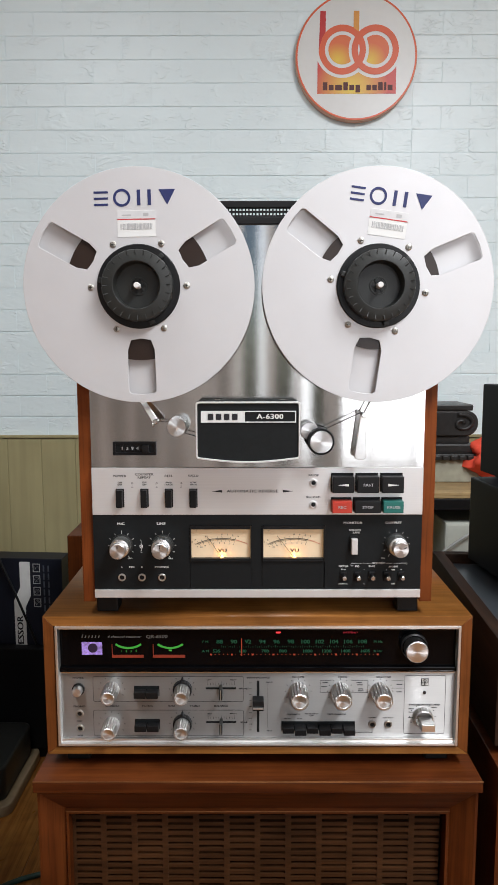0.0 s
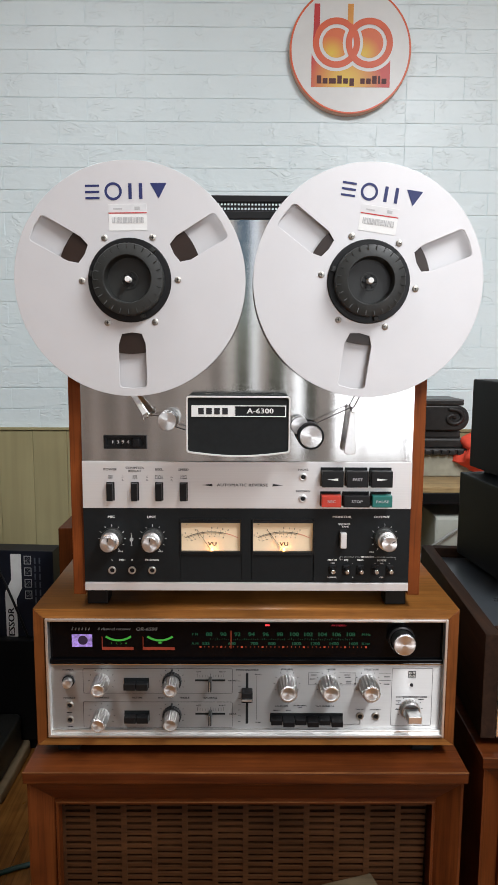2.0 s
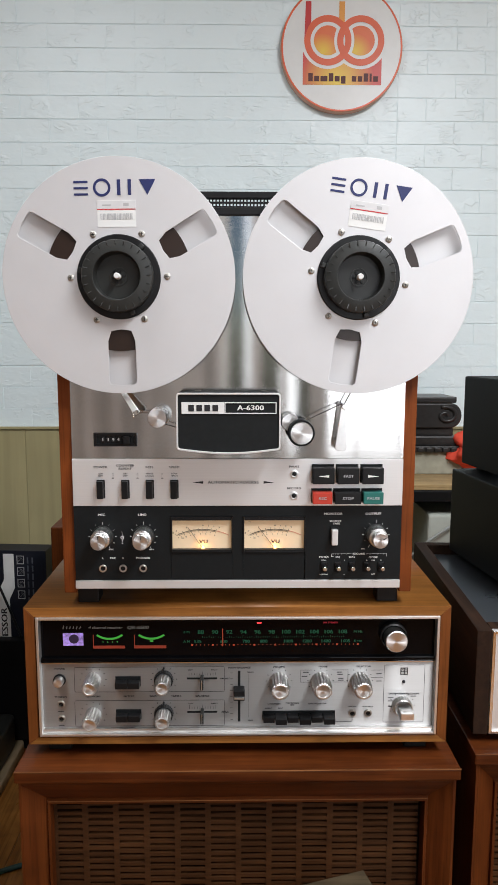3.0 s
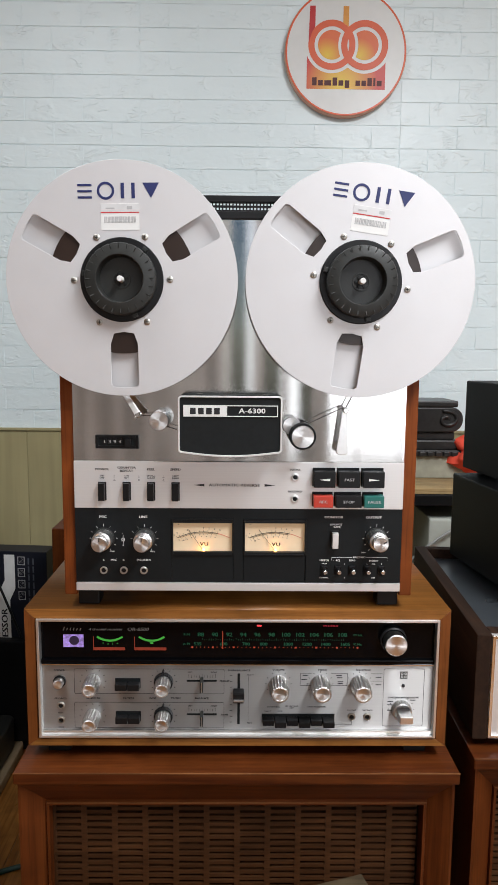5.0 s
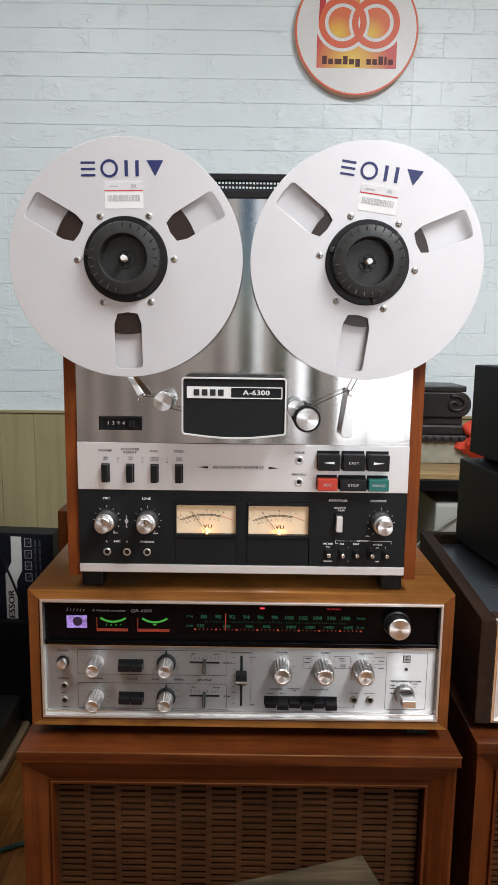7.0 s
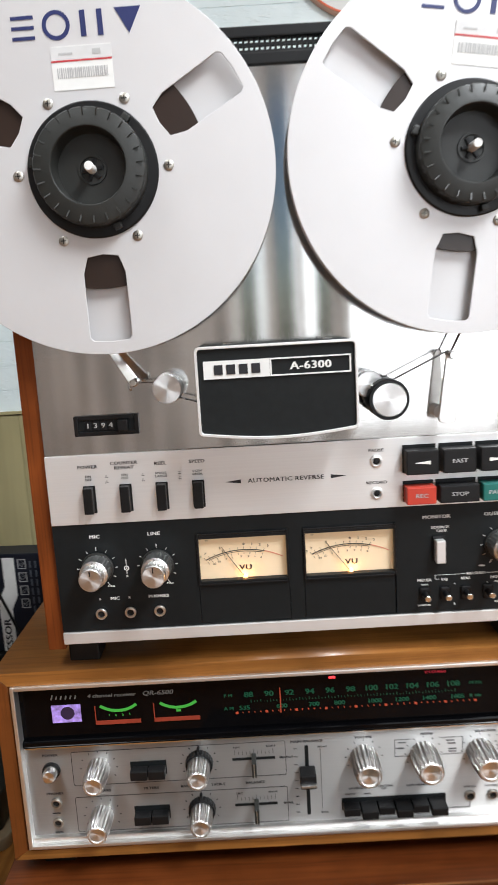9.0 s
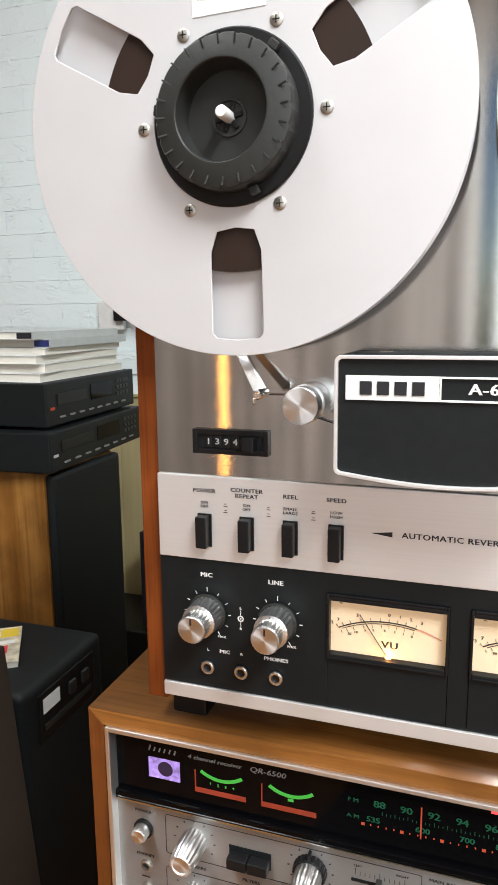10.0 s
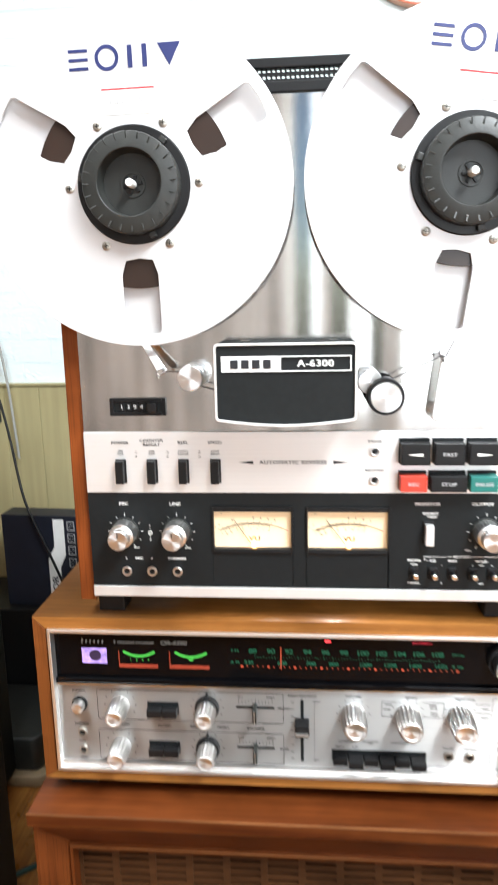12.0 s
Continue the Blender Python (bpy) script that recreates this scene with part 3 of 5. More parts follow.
    part("switch_mark", bm, M_PRINT, deck)
part("lettering", words("AUTOMATIC REVERSE", -0.006, 1.0262, 0.0054, STRIP_Y - 0.0003, wide=1.17), M_PRINT, deck)
part("arrow", plate([[(-0.056, 1.0262), (-0.043, 1.0246), (-0.043, 1.0278)]], STRIP_Y - 0.0003, 0.0003), M_PRINT, deck)
part("arrow", plate([[(0.044, 1.0262), (0.031, 1.0246), (0.031, 1.0278)]], STRIP_Y - 0.0003, 0.0003), M_PRINT, deck)
for z, text, core in ((1.0365, "PAUSE", M_PLASTIC), (1.0095, "RECORD", M_PLASTIC)):
    lamp = part("indicator_ring", lathe([(0.0052, STRIP_Y + 0.001), (0.0052, STRIP_Y - 0.0012), (0.0036, STRIP_Y - 0.0018), (0.0026, STRIP_Y - 0.0006), (0.0026, STRIP_Y + 0.001)], 0.0685, z, 32), M_STRIP, deck, "small indicator lamp in a silver ring", smooth=30)
    part("indicator_lens", lathe([(0.0026, STRIP_Y), (0.0022, STRIP_Y - 0.0014), (0, STRIP_Y - 0.002)], 0.0685, z, 24), core, lamp, smooth=40)
    part("lettering", words(text, 0.0685, z + 0.0092, 0.0038, STRIP_Y - 0.0003, wide=1.15), M_PRINT, deck)
for x0, x1, z0, z1, m, text in (
    (0.0905, 0.1165, 1.0262, 1.0482, M_PLASTIC, "<"), (0.1202, 0.1465, 1.0262, 1.0482, M_PLASTIC, "FAST"), (0.1502, 0.1762, 1.0262, 1.0482, M_PLASTIC, ">"),
    (0.0905, 0.1142, 1.0015, 1.0182, M_RED, "REC"), (0.1174, 0.1492, 1.0015, 1.0182, M_PLASTIC, "STOP"), (0.1522, 0.1765, 1.0015, 1.0182, M_TEAL, "PAUSE")):
    well = part("key_well", box(x0 - 0.0006, x1 + 0.0006, STRIP_Y - 0.0008, STRIP_Y + 0.001, z0 - 0.0006, z1 + 0.0006), M_BLACK, deck)
    key = part("transport_key", box(x0, x1, -0.0145, STRIP_Y, z0, z1 - 0.0022, 0.0009), m, deck, {"REC": "red transport key", "PAUSE": "teal transport key"}.get(text, "black transport key"))
    cx, cz = (x0 + x1) / 2, (z0 + z1) / 2 - 0.0012
    if text in "<>":
        d = -1 if text == "<" else 1
        part("arrow", plate([[(cx - d * 0.0062, cz - 0.0015), (cx + d * 0.0062, cz - 0.0002), (cx + d * 0.0062, cz + 0.0002), (cx - d * 0.0062, cz + 0.0015)][::d]], -0.0148, 0.0004), M_PRINTW, key)
    else:
        part("lettering", words(text, cx, cz, 0.0050, -0.0147, wide=1.05), M_GREY, key)


# meters
def meter(x0, x1, swing):
    z0, z1 = 0.9375, 0.9835
    m = part("level_meter", frame_box(x0 + 0.0002, x1 - 0.0002, z0 + 0.0002, z1 - 0.0002, 0.0018, -0.0020, 0.004, 0.0006), M_PLASTIC, deck, "backlit cream level meter in a black bezel")
    part("bezel_sill", box(x0 + 0.0021, x1 - 0.0021, -0.0022, 0.004, z0 + 0.0021, z0 + 0.0042, 0.0004), M_BLACK, m)
    part("bezel_top", box(x0 + 0.0021, x1 - 0.0021, -0.0018, 0.004, z1 - 0.0050, z1 - 0.0021, 0.0004), M_PLASTIC, m)
    part("dial", box(x0 + 0.001, x1 - 0.001, 0.0045, 0.0055, z0 + 0.001, z1 - 0.001), M_DIAL, m, "cream dial lit from below")
    cx, cz, r = (x0 + x1) / 2 + 0.001, z0 - 0.0195, 0.0475
    bm, red = bmesh.new(), bmesh.new()

    def arc(target, a0, a1, rad, wide):
        pts = [(radians(a0 + (a1 - a0) * k / 24)) for k in range(25)]
        ring = [(cx + rad * 1.25 * math.sin(a), cz + rad * math.cos(a)) for a in pts] + [(cx + (rad + wide) * 1.25 * math.sin(a), cz + (rad + wide) * math.cos(a)) for a in reversed(pts)]
        return join(target, plate([ring], 0.0040, 0.0004))

    arc(bm, -33, 17, r, 0.0006)
    arc(bm, -31, 16, r - 0.0012, 0.0003)
    arc(red, 17, 33, r, 0.0008)
    for k, a in enumerate((-33, -29, -24, -17, -11, -5, 0, 5, 10, 16)):
        for side in (1, -1):
            rad = r + (0.0018 if side > 0 else -0.0028)
            t = Matrix.Translation((cx + rad * 1.25 * math.sin(radians(a)), 0.0041, cz + rad * math.cos(radians(a)))) @ Matrix.Rotation(radians(a), 4, "Y")
            tick = box(-0.00014, 0.00014, -0.0001, 0.0001, -0.001, 0.001)
            tick.transform(t)
            join(bm, tick)
    for text, a in (("13", -35), ("7", -30), ("3", -18), ("0", 0), ("1", 6), ("2", 12), ("3", 18)):
        words(text, cx + (r + 0.0052) * 1.25 * math.sin(radians(a)), cz + (r + 0.0052) * math.cos(radians(a)), 0.0031, 0.0042, bm=bm)
    for text, a in (("20", -29), ("10", -24), ("7", -17), ("5", -11), ("3", -3), ("2", 4), ("1", 10), ("0", 16)):
        words(text, cx + (r - 0.0056) * 1.25 * math.sin(radians(a)), cz + (r - 0.0056) * math.cos(radians(a)), 0.0024, 0.0042, bm=bm)
    words("VU", cx + 0.0008, z0 + 0.0125, 0.0072, 0.0042, wide=1.2, bm=bm, bold=0.07)
    box(x0 + 0.0075, x0 + 0.0095, 0.0041, 0.0045, z1 - 0.0085, z1 - 0.0081, bm=bm)
    part("scale", bm, M_PRINT, m)
    part("red_scale", red, M_PALERED, m)
    needle = box(-0.00022, 0.00022, 0.0028, 0.0032, 0.0, 0.0335)
    needle.transform(Matrix.Translation((cx, 0, z0 + 0.004)) @ Matrix.Rotation(radians(swing), 4, "Y"))
    part("needle", needle, M_PRINT, m)
    part("bulb", lathe([(0.0024, 0.0044), (0.002, 0.0022), (0.0008, 0.0014), (0, 0.0013)], cx, z0 + 0.0046, 16), M_BULB, m, smooth=60)
    data = bpy.data.lights.new("meter_lamp", "POINT")
    data.energy, data.color, data.shadow_soft_size = 0.006, (1.0, 0.4, 0.1), 0.002
    lamp = new("meter_lamp", data)
    lamp.location = (cx, -0.0005, z0 + 0.0072)


meter(*VU[0], -34)
meter(*VU[1], -37)
for x in (-0.0838, 0.0055):
    part("meter_flap", box(x + 0.0004, x + 0.0769, 0.0005, 0.006, 0.9032, 0.9372, 0.0004), M_BLACK, deck)


def flutes(n, depth):
    return lambda a, k: 1 + depth * math.cos(n * a)


def deck_knob(x, z, pointer):
    base = part("rotary_knob", lathe([(0.0120, -0.002), (0.0112, -0.0165), (0.0100, -0.0165)], x, z, 144, wave=flutes(24, 0.03)), M_KNOB, deck, "double rotary knob with silver caps", smooth=40)
    part("knob_skirt", lathe([(0.0136, -0.001), (0.0136, -0.0030), (0.0120, -0.0036)], x, z, 64), M_HUB, base, smooth=40)
    part("outer_ring", lathe([(0.0111, -0.0160), (0.0116, -0.0166), (0.0116, -0.0188), (0.0108, -0.0194), (0.0085, -0.0194)], x, z, 144, wave=flutes(24, 0.012)), M_KNOB, base, smooth=40)
    part("inner_ring", lathe([(0.0093, -0.019), (0.0090, -0.029)], x, z, 144, wave=flutes(24, 0.03)), M_KNOB, base, smooth=40)
    part("cap_ring", lathe([(0.0090, -0.0288), (0.0095, -0.0294), (0.0095, -0.0315), (0.0089, -0.032)], x, z, 144, wave=flutes(24, 0.012)), M_KNOB, base, smooth=40)
    part("cap", lathe([(0.0091, -0.0318), (0.0087, -0.0326), (0, -0.0326)], x, z, 64), M_TURNED, base, smooth=30)
    for y, r0, r1, m in ((-0.0330, 0.0035, 0.0080, M_PRINT), (-0.0194, 0.0093, 0.0110, M_PRINT)):
        mark = box(-0.0005, 0.0005, y, y + 0.001, r0, r1)
        mark.transform(Matrix.Translation((x, 0, z)) @ Matrix.Rotation(radians(pointer), 4, "Y"))
        part("pointer", mark, m, base)
    for ob in (base, *base.children):
        ob.data.transform(Matrix.Diagonal((1, 0.94, 1, 1)))
    bm = bmesh.new()
    for k in range(11):
        a = radians(-150 + 30 * k)
        tick = box(-0.0002, 0.0002, -0.0013, -0.001, 0.0150, 0.0172 if k % 5 else 0.0185)
        tick.transform(Matrix.Translation((x, 0, z)) @ Matrix.Rotation(a, 4, "Y"))
        join(bm, tick)
    part("tick_marks", bm, M_PRINTW, deck)


deck_knob(-0.1675, 0.9585, 0)
deck_knob(-0.1170, 0.9585, 0)
deck_knob(0.1710, 0.9600, 62)
PY = -0.0003
for text, x, z, size in (("MIC", -0.168, 0.9855, 0.0046), ("LINE", -0.1185, 0.9855, 0.0046), ("MONITOR", 0.1175, 0.9863, 0.0044), ("OUTPUT", 0.1672, 0.9863, 0.0044), ("SOURCE\n  TAPE", 0.1205, 0.9755, 0.0034),
                         ("L", -0.168, 0.9305, 0.003), ("MIC", -0.1555, 0.9305, 0.004), ("R", -0.1432, 0.9305, 0.003), ("PHONES", -0.1185, 0.9305, 0.004), ("MAX", -0.1575, 0.9415, 0.0025), ("MAX", -0.1075, 0.9415, 0.0025), ("MIN", 0.1555, 0.9415, 0.0025),
                         ("METER", 0.1068, 0.9312, 0.0035), ("HIGH", 0.1068, 0.9272, 0.0022), ("NORMAL", 0.1068, 0.9088, 0.0024), ("EQ", 0.124, 0.9312, 0.0035), ("BIAS", 0.1418, 0.9312, 0.0035), ("MODE", 0.1685, 0.9308, 0.0035), ("ON", 0.1685, 0.9268, 0.0024),
                         ("L", 0.1605, 0.9268, 0.0022), ("R", 0.1785, 0.9268, 0.0022), ("OFF", 0.1688, 0.9088, 0.0024), ("1", 0.1325, 0.9268, 0.0022), ("2", 0.1325, 0.9088, 0.0022), ("RECORD", 0.1505, 0.9352, 0.0035), ("L", -0.1435, 0.9642, 0.0026), ("R", -0.1435, 0.9495, 0.0026)):
    part("lettering", words(text, x, z, size, PY, wide=1.1, bold=0.07), M_PRINTW, deck)
bm = box(0.116, 0.1415, PY, PY + 0.0002, 0.9350, 0.9353)
box(0.1595, 0.1855, PY, PY + 0.0002, 0.9350, 0.9353, bm=bm)
box(0.116, 0.1163, PY, PY + 0.0002, 0.9318, 0.9350, bm=bm)
box(0.1852, 0.1855, PY, PY + 0.0002, 0.9318, 0.9350, bm=bm)
box(0.116, 0.1195, PY, PY + 0.0002, 0.9315, 0.9318, bm=bm)
part("bracket_line", bm, M_PRINTW, deck)
bm = lathe([(0.0022, PY), (0.0022, PY - 0.0002), (0.0014, PY - 0.0002), (0.0014, PY)], -0.1435, 0.9568, 20)
lathe([(0.0006, PY), (0.0006, PY - 0.0002), (0, PY - 0.0002)], -0.1435, 0.9568, 10, bm)
box(-0.1437, -0.1433, PY - 0.0002, PY, 0.9590, 0.9628, bm=bm)
box(-0.1437, -0.1433, PY - 0.0002, PY, 0.9512, 0.9546, bm=bm)
part("balance_mark", bm, M_PRINTW, deck)
for x in (-0.168, -0.1432, -0.1182):
    jack = part("phone_jack", lathe([(0.0048, -0.001), (0.0048, -0.0026), (0.0042, -0.003), (0.0030, -0.003), (0.0030, 0.001)], x, 0.9178, 32), M_KNOB, deck, "steel ringed phone jack", smooth=30)
    part("jack_hole", lathe([(0.0030, -0.0012), (0, -0.0012)], x, 0.9178, 24), M_PLASTIC, jack)
sw = part("monitor_switch", box(0.1142, 0.1238, -0.0022, 0.0, 0.9478, 0.9702, 0.0005), M_PLASTIC, deck, "silver monitor push switch")
part("switch_cap", box(0.1152, 0.1228, -0.0095, -0.002, 0.9485, 0.9680, 0.0008), M_STRIP, sw)
for x in (0.1068, 0.1242, 0.1418, 0.1605, 0.1785):
    tg = part("toggle_switch", box(x - 0.0042, x + 0.0042, -0.002, 0.0, 0.9128, 0.9252, 0.0015), M_PLASTIC, deck, "small black toggle with a bright tip")
    part("lever", lathe([(0.0026, -0.002), (0.0022, -0.011), (0.0024, -0.0115)], x, 0.9195, 20), M_PLASTIC, tg, smooth=40)
    part("tip", lathe([(0.0026, -0.011), (0.0026, -0.0128), (0.002, -0.0134), (0, -0.0134)], x, 0.9195, 20), M_CHROME, tg, smooth=40)


# ---- reels ----
def reel(x, z, turn, pack, label):
    """A metal reel on the deck's spindle; turn: degrees, anticlockwise; pack: radius of the wound tape."""
    ob = thing("tape_reel", label, "tape reel", (x, -0.014, z - 0.1325), group="reels on the tape deck")
    spin = Matrix.Translation((x, 0, z)) @ Matrix.Rotation(radians(-turn), 4, "Y")

    def window(a):
        pts = [(-0.0115, 0.0605), (-0.0155, 0.072), (-0.0160, 0.119), (-0.0135, 0.122), (0, 0.1232), (0.0135, 0.122), (0.0160, 0.119), (0.0155, 0.072), (0.0115, 0.0605), (0, 0.0588)]
        c, s = math.cos(radians(a)), math.sin(radians(a))
        return [(px * c - pz * s, px * s + pz * c) for px, pz in pts]

    front = part("front_flange", plate([circle(0.1325, 160), circle(0.044, 64)[::-1]] + [window(a) for a in (60, 180, 300)], -0.0255, 0.0014, 0.0003), M_REEL, ob, "white painted metal flange with three windows", at=spin)
    part("rear_flange", plate([circle(0.1325, 160), circle(0.03, 48)[::-1]], -0.0158, 0.0014, 0.0003), M_REEL, ob, at=spin)
    part("tape_pack", lathe([(0.04, -0.0160), (pack, -0.0160), (pack, -0.0225), (0.04, -0.0225)], 0, 0, 96), M_TAPE, ob, "wound brown tape", at=spin, smooth=30)
    for k in range(6):
        a = radians(60 * k)
        sx, sz = 0.0548 * math.cos(a), 0.0548 * math.sin(a)
        screw = part("flange_screw", lathe([(0.0037, -0.025), (0.0037, -0.0262), (0.0028, -0.0268), (0, -0.0268)], sx, sz, 20), M_SCREW, ob, at=spin, smooth=40)
        slot = box(sx - 0.0020, sx + 0.0020, -0.0270, -0.0266, sz - 0.0003, sz + 0.0003)
        box(sx - 0.0003, sx + 0.0003, -0.0271, -0.0266, sz - 0.0020, sz + 0.0020, bm=slot)
        part("screw_slot", slot, M_PLASTIC, screw, at=spin)
    # plain blue blocks in place of the maker's lettering
    fy, zc = -0.0257, 0.0985
    blocks = [box(-0.047, -0.031, fy - 0.0002, fy, zc + zz - 0.0012, zc + zz + 0.0012) for zz in (-0.0072, -0.0005, 0.0062)]
    blocks.append(plate([circle(0.0098, 40, -0.0155, zc), circle(0.0070, 32, -0.0155, zc)[::-1]], fy - 0.0002, 0.0004))
    blocks += [box(xx - 0.0019, xx + 0.0019, fy - 0.0002, fy, zc - 0.0085, zc + 0.0085) for xx in (0.0035, 0.0155)]
    blocks += [plate([[(0.0262, zc + 0.0085), (0.0355, zc - 0.0085), (0.0448, zc + 0.0085)]], fy - 0.0002, 0.0004)]
    for block in blocks:
        part("name_block", block, M_BLUE, front, at=spin)
    label_part = part("sticker", box(-0.0215, 0.0215, fy - 0.0002, fy + 0.0003, 0.0555, 0.0845), M_PAPER, front, "white paper sticker with barcode and red line", at=spin)
    bm = box(-0.0215, 0.0215, fy - 0.0004, fy, 0.0755, 0.0840)
    part("sticker_band", bm, mat("pale_grey_band", (0.6, 0.6, 0.6), 0.6), label_part, at=spin)
    part("sticker_line", box(-0.0215, 0.0215, fy - 0.0005, fy, 0.0742, 0.0752), M_REDPRINT, label_part, at=spin)
    bm = bmesh.new()
    k = -0.018
    while k < 0.018:
        wide = random.choice((0.0004, 0.0007, 0.0011))
        box(k, k + wide, fy - 0.0005, fy, 0.0635, 0.0702, bm=bm)
        k += wide + random.choice((0.0004, 0.0007))
    box(-0.016, -0.006, fy - 0.0006, fy, 0.0785, 0.0800, bm=bm)
    box(0.008, 0.014, fy - 0.0006, fy, 0.0780, 0.0815, bm=bm)
    tagged(part("barcode", bm, M_GREY, label_part, at=spin), kind="stuff")
    # hub clamp
    hub = part("hub_clamp", lathe([(0.0475, -0.0255), (0.0475, -0.0272), (0.0465, -0.0282), (0.0400, -0.0285), (0.0395, -0.0290)], 0, 0, 72), M_PLASTIC, ob, "dark plastic hub clamp", at=spin, smooth=35)
    part("clamp_knob", lathe([(0.0402, -0.0285), (0.0400, -0.0405), (0.0392, -0.0416), (0.0282, -0.0448), (0.0268, -0.0448), (0.0262, -0.0442), (0.0248, -0.0290), (0, -0.0290)], 0, 0, 144, wave=lambda a, k: 1 - 0.02 * (math.cos(24 * a) > 0.82) * (k in (1, 2))), M_HUB, hub, at=spin, smooth=35)
    for k in range(24):
        rib = box(-0.0005, 0.0005, -0.0001, 0.0005, 0.0335, 0.0388, 0.0001)
        rib.transform(Matrix.Rotation(radians(15 * k), 4, "Y") @ Matrix.Translation((0, -0.0430, 0)) @ Matrix.Translation((0, 0, 0.033)) @ Matrix.Rotation(radians(16.2), 4, "X") @ Matrix.Translation((0, 0, -0.033)))
        part("grip_rib", rib, M_HUB, hub, at=spin)
    for k in range(3):
        lug = box(-0.003, 0.003, -0.034, -0.029, 0.0405, 0.0452, 0.0008)
        lug.transform(Matrix.Rotation(radians(40 + 120 * k), 4, "Y"))
        part("clamp_lug", lug, M_HUB, hub, at=spin)
    boss = part("hub_boss", lathe([(0.0105, -0.0288), (0.0102, -0.0302), (0.0088, -0.0302), (0.0084, -0.0288)], 0, 0, 40), M_HUB, hub, at=spin, smooth=35)
    shaft = lathe([(0.0034, -0.028), (0.0034, -0.0425), (0.0028, -0.0435), (0, -0.0435)], 0, 0, 24)
    part("spindle_tip", shaft, M_PAPER, hub, "pale spindle tip", at=spin, smooth=40)
    bm = bmesh.new()
    for k in range(6):
        wing = box(-0.0013, 0.0013, -0.0308, -0.0285, 0.002, 0.0078, 0.0004)
        wing.transform(Matrix.Rotation(radians(60 * k + 20), 4, "Y"))
        join(bm, wing)
    part("spindle_wings", bm, M_PLASTIC, hub, at=spin)
    return ob


reel(-0.1358, 1.2692, 1, 0.0835, "white metal tape reel with a large tape pack")
reel(0.1378, 1.2692, -8, 0.0715, "white metal tape reel with a small tape pack")


# ---- receiver ----
rec = thing("receiver", "four channel receiver in a honey-brown wooden case", "receiver", (0, 0.15, 0.68))
RX, RZ0, RZ1 = 0.2705, 0.681, 0.8655
CT, CB = 0.0128, 0.0095
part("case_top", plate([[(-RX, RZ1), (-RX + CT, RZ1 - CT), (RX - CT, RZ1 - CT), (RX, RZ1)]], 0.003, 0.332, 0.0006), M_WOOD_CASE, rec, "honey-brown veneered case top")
part("case_bottom", plate([[(-RX, RZ0), (RX, RZ0), (RX - CT, RZ0 + CB), (-RX + CT, RZ0 + CB)]], 0.003, 0.332, 0.0006), M_WOOD_CASE, rec)
part("case_side", plate([[(-RX, RZ0 + 0.0002), (-RX + CT, RZ0 + CB + 0.0002), (-RX + CT, RZ1 - CT - 0.0002), (-RX, RZ1 - 0.0002)]], 0.003, 0.332, 0.0006), M_WOOD_CASEV_SHADED, rec)
part("case_side", plate([[(RX, RZ0 + 0.0002), (RX, RZ1 - 0.0002), (RX - CT, RZ1 - CT - 0.0002), (RX - CT, RZ0 + CB + 0.0002)]], 0.003, 0.332, 0.0006), M_WOOD_CASEV_SHADED, rec)
part("back_plate", box(-RX + 0.013, RX - 0.013, 0.31, 0.325, RZ0 + 0.01, RZ1 - 0.0135), M_PLASTIC, rec)
part("foot", box(-0.25, -0.22, 0.02, 0.05, 0.6635, RZ0, 0.002), M_PLASTIC, rec)
part("foot", box(0.22, 0.25, 0.02, 0.05, 0.6635, RZ0, 0.002), M_PLASTIC, rec)
part("foot", box(-0.25, -0.22, 0.27, 0.3, 0.6635, RZ0, 0.002), M_PLASTIC, rec)
part("foot", box(0.22, 0.25, 0.27, 0.3, 0.6635, RZ0, 0.002), M_PLASTIC, rec)
part("front_trim", frame_box(-0.2555, 0.2565, 0.6930, 0.8530, 0.0036, 0.0002, 0.016, 0.0008), mat("satin_trim_aluminium", (0.82, 0.815, 0.8), 0.42, 1.0, 0.04, (60, 60, 60)), rec, "bright aluminium front trim")
part("front_trim_sill", box(-0.2526, 0.2531, 0.0045, 0.016, 0.6965, 0.7012, 0.0008), M_KNOB, rec)
glass = part("dial_glass", box(-0.2525, 0.2525, 0.001, 0.008, 0.7995, 0.8471), M_GLASS, rec, "black glass tuning dial")
part("step_bar", box(-0.2525, 0.2525, -0.0035, 0.008, 0.7935, 0.7992, 0.0012), M_GLASS, rec, "glossy black step below the dial")
part("step_line", box(-0.2525, 0.2525, -0.0042, 0.0, 0.7925, 0.7934), M_CHROME, rec)
face = part("face_plate", box(-0.2525, 0.2525, -0.001, 0.008, 0.6959, 0.7924), M_FACE, rec, "brushed champagne control face")
GY = 0.0006
# maker's name becomes plain script-like bars
bm = bmesh.new()
for k in range(6):
    bar = box(-0.0006, 0.0006, GY - 0.0002, GY, -0.0018, 0.0018 + (0.0012 if k == 0 else 0))
    bar.transform(Matrix.Translation((-0.2215 + 0.0042 * k, 0, 0.8384)) @ Matrix.Rotation(radians(18), 4, "Y"))
    join(bm, bar)
part("name_bars", bm, M_DIMPRINT, glass)
part("lettering", words("4 channel receiver", -0.168, 0.8384, 0.0052, GY - 0.0002, wide=1.0, at=Matrix(((1, 0, 0.25, -0.21), (0, 1, 0, 0), (0, 0, 1, 0), (0, 0, 0, 1)))), M_DIMPRINT, glass)
part("lettering", words("QR-6500", -0.127, 0.8384, 0.0066, GY - 0.0002, at=Matrix(((1, 0, 0.25, -0.21), (0, 1, 0, 0), (0, 0, 1, 0), (0, 0, 0, 1)))), M_DIMPRINT, glass)
